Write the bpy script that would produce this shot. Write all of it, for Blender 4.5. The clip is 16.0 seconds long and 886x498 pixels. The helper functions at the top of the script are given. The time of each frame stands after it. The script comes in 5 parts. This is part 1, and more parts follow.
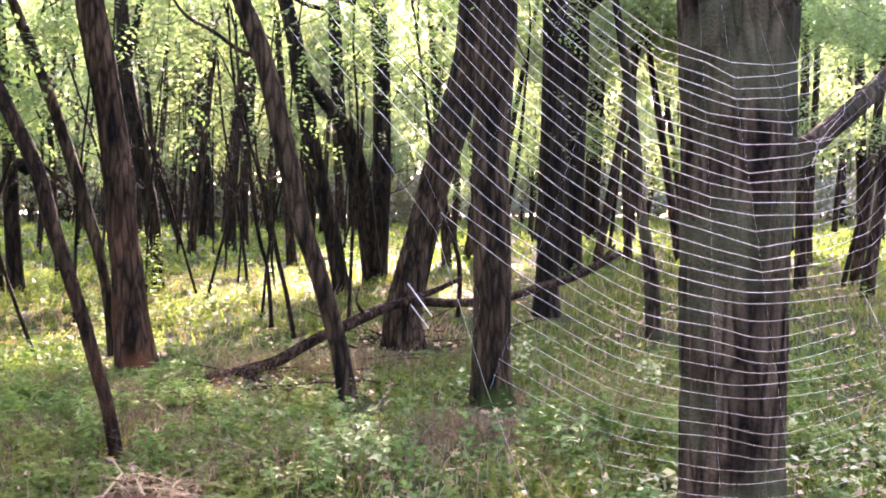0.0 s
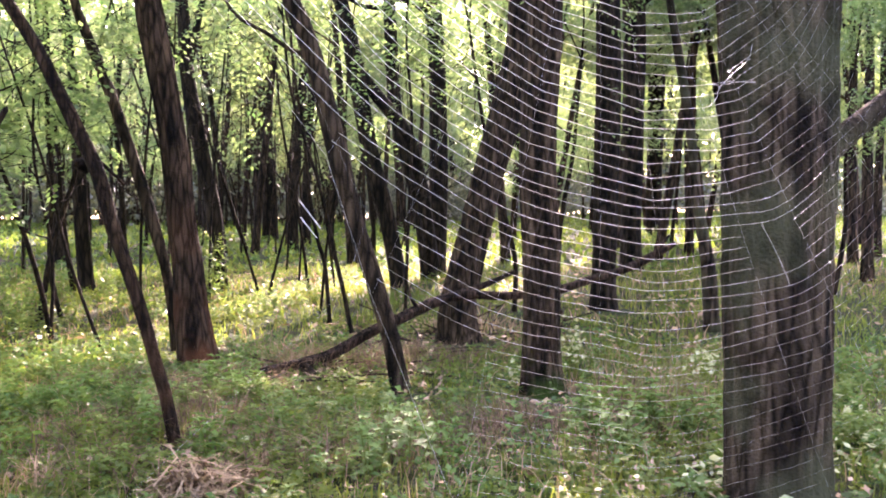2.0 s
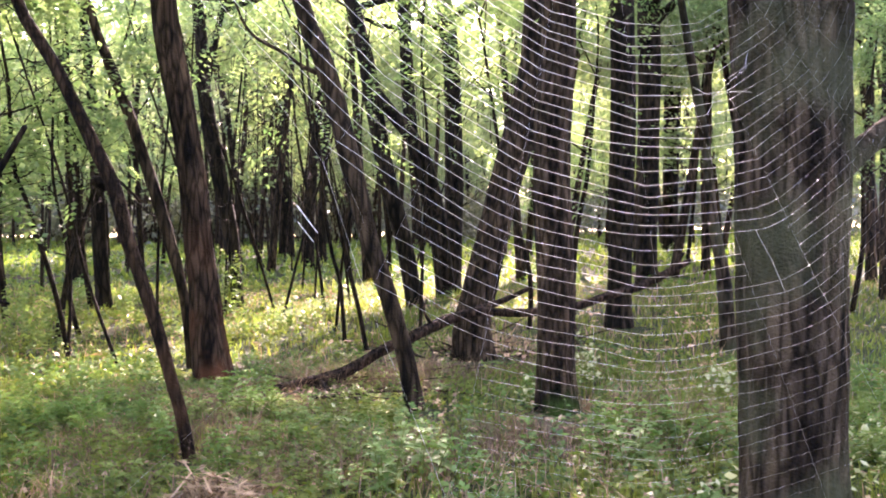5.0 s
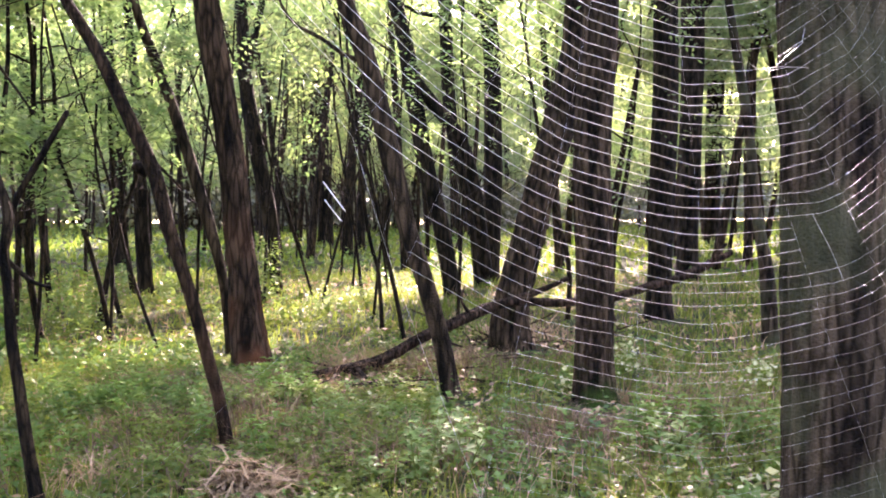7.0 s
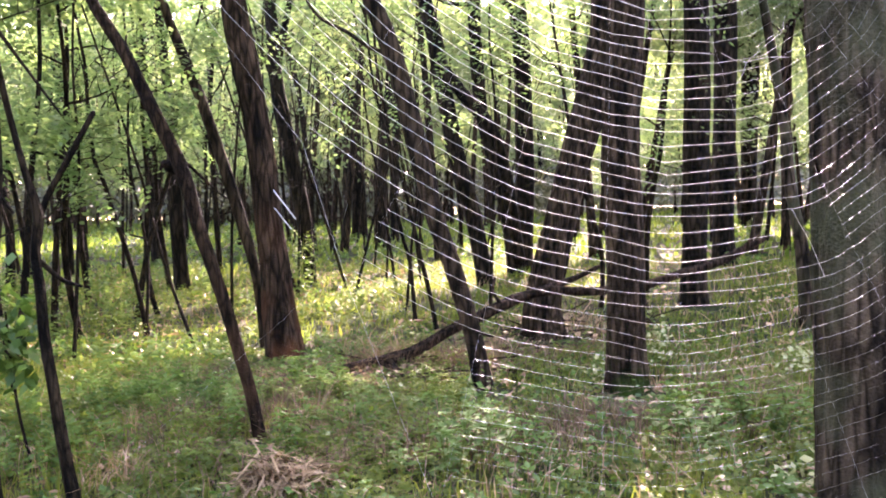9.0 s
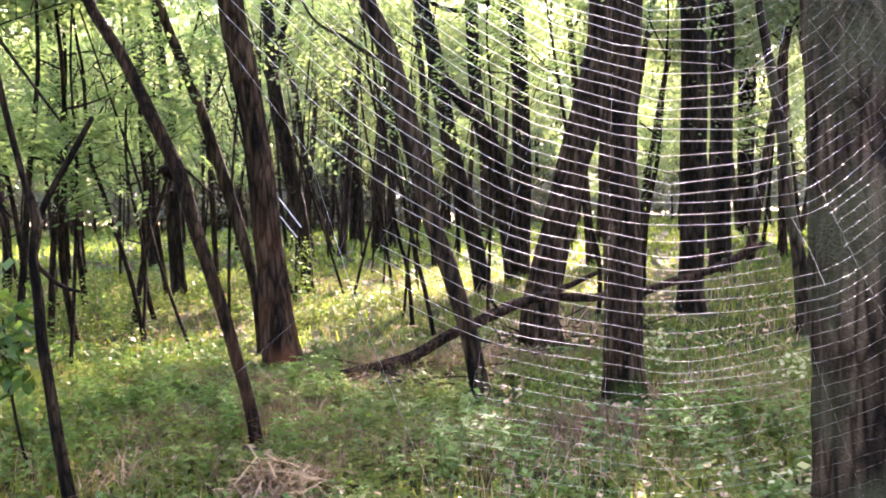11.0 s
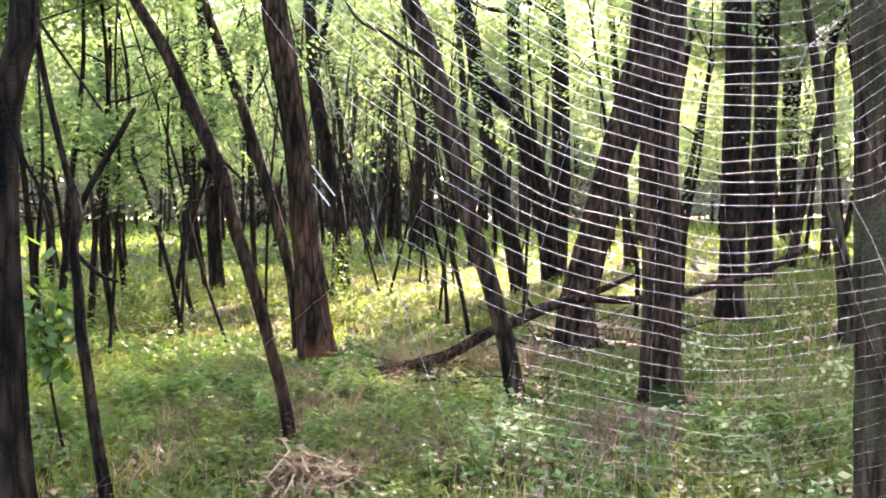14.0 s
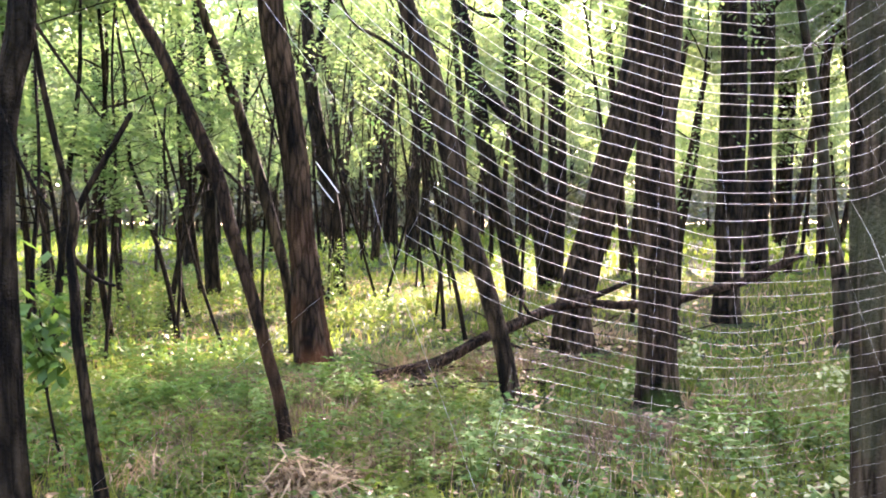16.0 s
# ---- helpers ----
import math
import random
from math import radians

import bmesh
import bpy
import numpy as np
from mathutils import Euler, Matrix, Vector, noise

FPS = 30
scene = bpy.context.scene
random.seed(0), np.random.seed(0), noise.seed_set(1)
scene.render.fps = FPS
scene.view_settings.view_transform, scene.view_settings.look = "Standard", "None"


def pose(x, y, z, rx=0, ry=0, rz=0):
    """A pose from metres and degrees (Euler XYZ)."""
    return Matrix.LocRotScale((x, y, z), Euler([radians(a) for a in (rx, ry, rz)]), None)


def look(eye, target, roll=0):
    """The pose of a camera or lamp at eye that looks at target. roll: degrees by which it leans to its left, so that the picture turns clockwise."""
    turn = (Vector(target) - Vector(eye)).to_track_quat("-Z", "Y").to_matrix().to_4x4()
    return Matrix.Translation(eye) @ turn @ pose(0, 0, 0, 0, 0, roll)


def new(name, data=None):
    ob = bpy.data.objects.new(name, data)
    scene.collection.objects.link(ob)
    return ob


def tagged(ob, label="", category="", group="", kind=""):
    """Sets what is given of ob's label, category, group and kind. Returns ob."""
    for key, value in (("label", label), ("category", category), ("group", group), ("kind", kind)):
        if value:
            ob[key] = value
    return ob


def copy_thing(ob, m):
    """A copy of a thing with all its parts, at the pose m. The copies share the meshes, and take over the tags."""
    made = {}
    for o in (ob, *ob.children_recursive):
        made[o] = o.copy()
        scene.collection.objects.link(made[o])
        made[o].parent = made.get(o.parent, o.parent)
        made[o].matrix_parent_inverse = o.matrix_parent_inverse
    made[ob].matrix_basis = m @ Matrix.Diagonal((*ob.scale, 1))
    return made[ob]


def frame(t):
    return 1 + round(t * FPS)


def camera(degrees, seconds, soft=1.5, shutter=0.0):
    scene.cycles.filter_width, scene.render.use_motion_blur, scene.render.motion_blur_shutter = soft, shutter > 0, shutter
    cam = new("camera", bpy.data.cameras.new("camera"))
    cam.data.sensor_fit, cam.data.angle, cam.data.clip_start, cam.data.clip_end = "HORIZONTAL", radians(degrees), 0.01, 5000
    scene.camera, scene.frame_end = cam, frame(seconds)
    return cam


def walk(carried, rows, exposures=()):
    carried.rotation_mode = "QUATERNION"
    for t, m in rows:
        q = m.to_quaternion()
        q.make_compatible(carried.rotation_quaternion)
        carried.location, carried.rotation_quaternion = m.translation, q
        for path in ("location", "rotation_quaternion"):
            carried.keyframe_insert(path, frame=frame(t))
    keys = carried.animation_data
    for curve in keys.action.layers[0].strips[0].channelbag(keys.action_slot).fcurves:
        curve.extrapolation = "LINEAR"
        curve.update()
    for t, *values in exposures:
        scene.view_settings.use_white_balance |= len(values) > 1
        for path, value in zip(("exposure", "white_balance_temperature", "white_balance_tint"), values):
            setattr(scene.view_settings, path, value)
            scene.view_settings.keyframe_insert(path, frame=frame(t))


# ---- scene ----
cam = camera(50.88, 16.0, soft=1.95)

walk(cam, [
    (0.0, pose(-0.151, 0.047, 1.365, 88.16, -0.85, -11.25)),
    (0.5, pose(-0.159, 0.015, 1.353, 88.13, -0.41, -10.88)),
    (1.0, pose(-0.134, -0.021, 1.340, 88.20, -0.42, -9.92)),
    (1.5, pose(-0.096, -0.042, 1.325, 88.09, -0.14, -8.54)),
    (2.0, pose(-0.059, -0.043, 1.320, 88.06, 0.07, -7.37)),
    (2.5, pose(-0.055, -0.048, 1.312, 88.47, 0.06, -6.82)),
    (3.0, pose(-0.055, -0.055, 1.311, 88.76, -0.07, -6.96)),
    (3.5, pose(-0.050, -0.059, 1.311, 88.82, 0.04, -6.62)),
    (6.0, pose(-0.044, -0.055, 1.312, 89.32, 0.21, -6.15)),
    (6.5, pose(-0.037, -0.041, 1.312, 89.01, 0.15, -4.75)),
    (7.0, pose(-0.041, -0.024, 1.306, 88.50, -0.36, -4.01)),
    (7.5, pose(-0.021, -0.026, 1.309, 88.23, 0.02, -3.20)),
    (8.0, pose(-0.005, -0.016, 1.316, 87.84, 0.09, -2.64)),
    (8.5, pose(0.004, -0.017, 1.318, 87.81, 0.62, -2.15)),
    (9.0, pose(0.008, -0.017, 1.315, 87.88, 0.83, -1.86)),
    (11.5, pose(0.003, -0.022, 1.317, 88.25, 0.70, -2.06)),
    (12.0, pose(0.005, -0.005, 1.306, 88.10, 0.42, -1.17)),
    (12.5, pose(0.001, 0.010, 1.305, 87.74, 0.00, -0.62)),
    (13.0, pose(0.011, 0.009, 1.302, 88.00, -0.07, 0.05)),
    (13.5, pose(0.002, 0.007, 1.299, 88.14, -0.36, 0.15)),
    (14.0, pose(0.003, 0.005, 1.300, 88.27, -0.36, 0.25)),
    (14.5, pose(0.000, 0.000, 1.300, 88.40, -0.40, -0.00)),
    (15.0, pose(-0.003, 0.001, 1.301, 88.44, -0.52, 0.01)),
    (15.5, pose(0.001, -0.000, 1.299, 88.50, -0.38, 0.03)),
    (16.0, pose(-0.001, 0.002, 1.295, 88.61, -0.43, 0.01)),
], exposures=[(0.0, 4.8, 6620, 47), (1.5, 4.65, 6620, 45), (3.5, 4.58, 6620, 43), (9.0, 4.55, 6620, 42), (12.0, 4.58, 6620, 40), (13.0, 4.71, 6620, 38), (16.0, 4.8, 6620, 35)])

# ---- light ----
SUN_AZ, SUN_EL = radians(15), radians(29.5)
sun_way = Vector((math.sin(SUN_AZ) * math.cos(SUN_EL), math.cos(SUN_AZ) * math.cos(SUN_EL), math.sin(SUN_EL)))
sun = new("sun", bpy.data.lights.new("sun", "SUN"))
sun.data.energy, sun.data.angle, sun.data.color = 3.4, radians(0.55), (1.0, 0.9, 0.74)
sun.matrix_world = look(sun_way * 60, (0, 0, 0))

world = bpy.data.worlds.new("sky")
scene.world = world
world.use_nodes = True
wn = world.node_tree
sky = wn.nodes.new("ShaderNodeTexSky")
sky.sky_type, sky.sun_disc = "NISHITA", False
sky.sun_elevation, sky.sun_rotation = SUN_EL, SUN_AZ
sky.air_density, sky.dust_density = 1.0, 2.5
wn.links.new(sky.outputs["Color"], wn.nodes["Background"].inputs["Color"])
wn.nodes["Background"].inputs["Strength"].default_value = 0.115


# ---- materials ----
def material(name):
    m = bpy.data.materials.new(name)
    m.use_nodes = True
    m.node_tree.nodes.clear()
    return m, m.node_tree.nodes, m.node_tree.links


def ramp(nodes, stops):
    r = nodes.new("ShaderNodeValToRGB")
    while len(r.color_ramp.elements) < len(stops):
        r.color_ramp.elements.new(0.5)
    for e, (at, c) in zip(r.color_ramp.elements, stops):
        e.position, e.color = at, (*c, 1)
    return r


def bark_material(name, dark, light, moss=0.0, foot=(0.045, 0.075, 0.014), grain=11.0, relief=1.0):
    """Furrowed bark: long ridges, fine grain, pale lichen dust, moss low on the trunk."""
    m, n, l = material(name)
    co = n.new("ShaderNodeTexCoord")
    mp = n.new("ShaderNodeMapping")
    mp.inputs["Scale"].default_value = (1, 1, 0.2)
    l.new(co.outputs["Object"], mp.inputs["Vector"])
    ridge = n.new("ShaderNodeTexNoise")
    ridge.inputs["Scale"].default_value, ridge.inputs["Detail"].default_value, ridge.inputs["Distortion"].default_value = grain, 6, 0.6
    l.new(mp.outputs["Vector"], ridge.inputs["Vector"])
    crack = n.new("ShaderNodeTexVoronoi")
    crack.feature = "DISTANCE_TO_EDGE"
    crack.inputs["Scale"].default_value = grain * 1.6
    l.new(mp.outputs["Vector"], crack.inputs["Vector"])
    fine = n.new("ShaderNodeTexNoise")
    fine.inputs["Scale"].default_value, fine.inputs["Detail"].default_value = 60, 5
    l.new(co.outputs["Object"], fine.inputs["Vector"])
    patch = n.new("ShaderNodeTexNoise")
    patch.inputs["Scale"].default_value, patch.inputs["Detail"].default_value = 1.7, 3
    l.new(co.outputs["Object"], patch.inputs["Vector"])
    colour = ramp(n, [(0.36, dark), (0.52, [(a + b) / 2 for a, b in zip(dark, light)]), (0.64, light)])
    l.new(ridge.outputs["Fac"], colour.inputs["Fac"])
    mix = n.new("ShaderNodeMix")
    mix.data_type, mix.blend_type = "RGBA", "MULTIPLY"
    mix.inputs["Factor"].default_value = 0.9
    edge = ramp(n, [(0.0, (0.14, 0.13, 0.12)), (0.2, (1, 1, 1))])
    l.new(crack.outputs["Distance"], edge.inputs["Fac"])
    l.new(colour.outputs["Color"], mix.inputs["A"])
    l.new(edge.outputs["Color"], mix.inputs["B"])
    tone = n.new("ShaderNodeMix")
    tone.data_type, tone.blend_type = "RGBA", "MULTIPLY"
    tone.inputs["Factor"].default_value = 1
    spread = ramp(n, [(0.3, (0.7, 0.68, 0.66)), (0.7, (1.25, 1.2, 1.12))])
    l.new(patch.outputs["Fac"], spread.inputs["Fac"])
    l.new(mix.outputs["Result"], tone.inputs["A"])
    l.new(spread.outputs["Color"], tone.inputs["B"])
    last = tone.outputs["Result"]
    if moss:
        sep = n.new("ShaderNodeSeparateXYZ")
        l.new(co.outputs["Object"], sep.inputs["Vector"])
        low = n.new("ShaderNodeMapRange")
        low.inputs["From Min"].default_value, low.inputs["From Max"].default_value = moss, 0.0
        l.new(sep.outputs["Z"], low.inputs["Value"])
        grow = n.new("ShaderNodeMath")
        grow.operation = "MULTIPLY"
        hold = ramp(n, [(0.45, (0, 0, 0)), (0.6, (1, 1, 1))])
        l.new(patch.outputs["Fac"], hold.inputs["Fac"])
        l.new(hold.outputs["Color"], grow.inputs[0])
        l.new(low.outputs["Result"], grow.inputs[1])
        green = n.new("ShaderNodeMix")
        green.data_type = "RGBA"
        green.inputs["B"].default_value = (*foot, 1)
        l.new(grow.outputs["Value"], green.inputs["Factor"])
        l.new(last, green.inputs["A"])
        last = green.outputs["Result"]
    high = n.new("ShaderNodeMath")
    high.operation = "MULTIPLY_ADD"
    high.inputs[1].default_value = 0.35
    l.new(fine.outputs["Fac"], high.inputs[0])
    l.new(ridge.outputs["Fac"], high.inputs[2])
    bump = n.new("ShaderNodeBump")
    bump.inputs["Strength"].default_value, bump.inputs["Distance"].default_value = relief, 0.06
    l.new(high.outputs["Value"], bump.inputs["Height"])
    b = n.new("ShaderNodeBsdfPrincipled")
    b.inputs["Roughness"].default_value = 0.85
    b.inputs["Specular IOR Level"].default_value = 0.07
    l.new(last, b.inputs["Base Color"])
    l.new(bump.outputs["Normal"], b.inputs["Normal"])
    out = n.new("ShaderNodeOutputMaterial")
    l.new(b.outputs["BSDF"], out.inputs["Surface"])
    return m


def leaf_material(name, face, glow, share=0.5, gloss=0.06, rough=0.45, patchy=0.0):
    """Thin leaves: each takes its own tone; light passes through them. face and glow: (dark, light) colours of the face and of the light let through."""
    m, n, l = material(name)
    geo = n.new("ShaderNodeNewGeometry")
    pick = geo.outputs["Random Per Island"]
    if patchy:
        co = n.new("ShaderNodeTexCoord")
        drift = n.new("ShaderNodeTexNoise")
        drift.inputs["Scale"].default_value, drift.inputs["Detail"].default_value = patchy, 3
        l.new(co.outputs["Object"], drift.inputs["Vector"])
        wide = n.new("ShaderNodeMapRange")
        wide.inputs["From Min"].default_value, wide.inputs["From Max"].default_value = 0.3, 0.7
        l.new(drift.outputs["Fac"], wide.inputs["Value"])
        both = n.new("ShaderNodeMath")
        both.operation = "MULTIPLY_ADD"
        both.inputs[1].default_value = 0.62
        half = n.new("ShaderNodeMath")
        half.operation = "MULTIPLY"
        half.inputs[1].default_value = 0.38
        l.new(wide.outputs["Result"], half.inputs[0])
        l.new(pick, both.inputs[0])
        l.new(half.outputs["Value"], both.inputs[2])
        pick = both.outputs["Value"]
    a = ramp(n, [(0.0, face[0]), (1.0, face[1])])
    c = ramp(n, [(0.0, glow[0]), (1.0, glow[1])])
    l.new(pick, a.inputs["Fac"])
    l.new(pick, c.inputs["Fac"])
    d, t, g = n.new("ShaderNodeBsdfDiffuse"), n.new("ShaderNodeBsdfTranslucent"), n.new("ShaderNodeBsdfGlossy")
    g.inputs["Roughness"].default_value = rough
    l.new(a.outputs["Color"], d.inputs["Color"])
    l.new(c.outputs["Color"], t.inputs["Color"])
    x, y = n.new("ShaderNodeMixShader"), n.new("ShaderNodeMixShader")
    x.inputs["Fac"].default_value, y.inputs["Fac"].default_value = share, gloss
    l.new(d.outputs["BSDF"], x.inputs[1])
    l.new(t.outputs["BSDF"], x.inputs[2])
    l.new(x.outputs["Shader"], y.inputs[1])
    l.new(g.outputs["BSDF"], y.inputs[2])
    out = n.new("ShaderNodeOutputMaterial")
    l.new(y.outputs["Shader"], out.inputs["Surface"])
    return m


def soil_material():
    """Forest floor: litter, soil and short green, mixed at two sizes."""
    m, n, l = material("forest_floor")
    co = n.new("ShaderNodeTexCoord")
    big, small = n.new("ShaderNodeTexNoise"), n.new("ShaderNodeTexNoise")
    big.inputs["Scale"].default_value, big.inputs["Detail"].default_value = 0.7, 5
    small.inputs["Scale"].default_value, small.inputs["Detail"].default_value = 26, 6
    l.new(co.outputs["Object"], big.inputs["Vector"])
    l.new(co.outputs["Object"], small.inputs["Vector"])
    a = ramp(n, [(0.35, (0.016, 0.028, 0.007)), (0.5, (0.028, 0.036, 0.011)), (0.66, (0.055, 0.04, 0.02))])
    b = ramp(n, [(0.3, (0.4, 0.38, 0.33)), (0.7, (1.4, 1.4, 1.3))])
    l.new(big.outputs["Fac"], a.inputs["Fac"])
    l.new(small.outputs["Fac"], b.inputs["Fac"])
    mix = n.new("ShaderNodeMix")
    mix.data_type, mix.blend_type = "RGBA", "MULTIPLY"
    mix.inputs["Factor"].default_value = 1
    l.new(a.outputs["Color"], mix.inputs["A"])
    l.new(b.outputs["Color"], mix.inputs["B"])
    bump = n.new("ShaderNodeBump")
    bump.inputs["Strength"].default_value, bump.inputs["Distance"].default_value = 0.9, 0.04
    l.new(small.outputs["Fac"], bump.inputs["Height"])
    s = n.new("ShaderNodeBsdfPrincipled")
    s.inputs["Roughness"].default_value = 0.95
    s.inputs["Specular IOR Level"].default_value = 0.1
    l.new(mix.outputs["Result"], s.inputs["Base Color"])
    l.new(bump.outputs["Normal"], s.inputs["Normal"])
    out = n.new("ShaderNodeOutputMaterial")
    l.new(s.outputs["BSDF"], out.inputs["Surface"])
    return m


def silk_material():
    """Silk with a sheen: it scatters light from behind and glints."""
    m, n, l = material("silk")
    t, d, g = n.new("ShaderNodeBsdfTranslucent"), n.new("ShaderNodeBsdfDiffuse"), n.new("ShaderNodeBsdfGlossy")
    t.inputs["Color"].default_value = d.inputs["Color"].default_value = (0.6, 0.57, 0.57, 1)
    g.inputs["Roughness"].default_value = 0.3
    x, y = n.new("ShaderNodeMixShader"), n.new("ShaderNodeMixShader")
    x.inputs["Fac"].default_value, y.inputs["Fac"].default_value = 0.6, 0.3
    l.new(d.outputs["BSDF"], x.inputs[1])
    l.new(t.outputs["BSDF"], x.inputs[2])
    l.new(x.outputs["Shader"], y.inputs[1])
    l.new(g.outputs["BSDF"], y.inputs[2])
    out = n.new("ShaderNodeOutputMaterial")
    l.new(y.outputs["Shader"], out.inputs["Surface"])
    return m


BARK = bark_material("furrowed_bark", (0.007, 0.0052, 0.0038), (0.08, 0.054, 0.033))
BARK_MOSS = bark_material("mossy_bark", (0.007, 0.0052, 0.0038), (0.082, 0.055, 0.034), moss=0.5, foot=(0.03, 0.055, 0.01))
BARK_RED = bark_material("reddish_bark", (0.007, 0.005, 0.004), (0.086, 0.053, 0.033), moss=1.5, foot=(0.1, 0.038, 0.017))
# the next two barks are darkened: the wood's shade is put into their tone
BARK_SHADED = bark_material("shaded_bark", (0.0045, 0.0038, 0.0028), (0.036, 0.026, 0.0165), grain=9)
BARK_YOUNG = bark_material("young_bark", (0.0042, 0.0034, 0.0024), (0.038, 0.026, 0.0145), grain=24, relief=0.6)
# the lighter reddish foot, set through moss, includes sunlight on the lower trunk
BARK_BROWN = bark_material("brown_bark", (0.006, 0.004, 0.003), (0.05, 0.03, 0.017), moss=1.1, foot=(0.085, 0.04, 0.02), grain=20, relief=0.8)
BARK_LICHEN = bark_material("lichen_bark", (0.012, 0.0085, 0.0062), (0.092, 0.066, 0.042), moss=9.0, foot=(0.05, 0.05, 0.026), grain=9)
DEAD_WOOD = bark_material("dead_wood", (0.009, 0.006, 0.0045), (0.075, 0.046, 0.03), grain=22, relief=1.0)
LEAF = leaf_material("locust_leaf", ((0.034, 0.085, 0.018), (0.1, 0.155, 0.045)), ((0.085, 0.19, 0.045), (0.31, 0.41, 0.13)), 0.58, 0.035, patchy=1.6)
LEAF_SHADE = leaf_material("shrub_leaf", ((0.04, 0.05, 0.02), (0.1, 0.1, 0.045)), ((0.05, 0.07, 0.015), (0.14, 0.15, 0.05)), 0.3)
LEAF_FAR = leaf_material("far_leaf", ((0.055, 0.095, 0.03), (0.13, 0.155, 0.06)), ((0.08, 0.158, 0.038), (0.275, 0.33, 0.11)), 0.57, 0.04, patchy=0.8)
GRASS = leaf_material("grass_blade", ((0.03, 0.07, 0.007), (0.14, 0.155, 0.026)), ((0.08, 0.16, 0.01), (0.29, 0.31, 0.04)), 0.45, 0.02, 0.4, patchy=0.9)
HERB = leaf_material("herb_leaf", ((0.01, 0.034, 0.004), (0.15, 0.185, 0.03)), ((0.07, 0.155, 0.013), (0.25, 0.3, 0.042)), 0.46, 0.018, 0.4, patchy=1.1)
COOL = leaf_material("cool_herb_leaf", ((0.007, 0.03, 0.006), (0.12, 0.215, 0.045)), ((0.042, 0.125, 0.016), (0.19, 0.29, 0.045)), 0.38, 0.02, 0.42, patchy=1.3)
FRESH = leaf_material("fresh_leaf", ((0.045, 0.09, 0.016), (0.15, 0.21, 0.05)), ((0.09, 0.18, 0.024), (0.24, 0.31, 0.065)), 0.45, 0.02, 0.4)
# whitish petals and herb leaves, made paler to stand in for sun on them
PALE_SUNLIT = leaf_material("pale_sunlit_petal", ((0.27, 0.31, 0.12), (0.52, 0.52, 0.27)), ((0.26, 0.31, 0.1), (0.46, 0.48, 0.22)), 0.42, 0.02, 0.4)
STRAW = leaf_material("dry_straw", ((0.2, 0.105, 0.05), (0.5, 0.32, 0.17)), ((0.17, 0.1, 0.045), (0.36, 0.23, 0.11)), 0.3, 0.06, 0.4)
STRAW_OLD = leaf_material("old_straw", ((0.085, 0.047, 0.022), (0.52, 0.34, 0.18)), ((0.05, 0.03, 0.013), (0.33, 0.21, 0.1)), 0.3, 0.03, 0.4)
BROWN = leaf_material("dead_stalk", ((0.055, 0.032, 0.017), (0.24, 0.15, 0.08)), ((0.05, 0.03, 0.014), (0.17, 0.1, 0.05)), 0.25, 0.03, 0.5)
SOIL = soil_material()
SILK = silk_material()


# ---- builders ----
def height(x, y):
    """The ground's height: flat at the web, rising gently to the back and to the sunny side."""
    a, b = np.maximum(0, y - 10), np.maximum(0, x - 1.5)
    return (0.028 * a * np.exp(-np.maximum(0, y - 45) / 80)
            + 0.02 * b * np.clip((y - 6) / 14, 0, 1) * np.exp(-np.maximum(0, x - 30) / 60))


def mesh_of(name, verts, faces, mat, smooth=False):
    """A mesh from arrays: verts (n, 3), faces (m, 3 or 4)."""
    me = bpy.data.meshes.new(name)
    verts, faces = np.asarray(verts, np.float32), np.asarray(faces, np.int32)
    k = faces.shape[1]
    me.vertices.add(len(verts))
    me.vertices.foreach_set("co", verts.ravel())
    me.loops.add(faces.size)
    me.loops.foreach_set("vertex_index", faces.ravel())
    me.polygons.add(len(faces))
    me.polygons.foreach_set("loop_start", np.arange(0, faces.size, k, dtype=np.int32))
    me.update(calc_edges=True)
    if smooth:
        me.polygons.foreach_set("use_smooth", np.ones(len(faces), bool))
    me.materials.append(mat)
    return me


def part(name, me, parent, label=""):
    ob = new(name, me)
    ob.parent = parent
    return tagged(ob, label)


def spline(ctrl, n):
    """Catmull-Rom through rows of numbers, n samples."""
    c = np.asarray(ctrl, float)
    c = np.vstack([2 * c[0] - c[1], c, 2 * c[-1] - c[-2]])
    u = np.linspace(0, len(c) - 3 - 1e-6, n)
    i = u.astype(int)
    f = (u - i)[:, None]
    a, b, d, e = c[i], c[i + 1], c[i + 2], c[i + 3]
    return 0.5 * (2 * b + (d - a) * f + (2 * a - 5 * b + 4 * d - e) * f * f + (3 * b - a - 3 * d + e) * f ** 3)


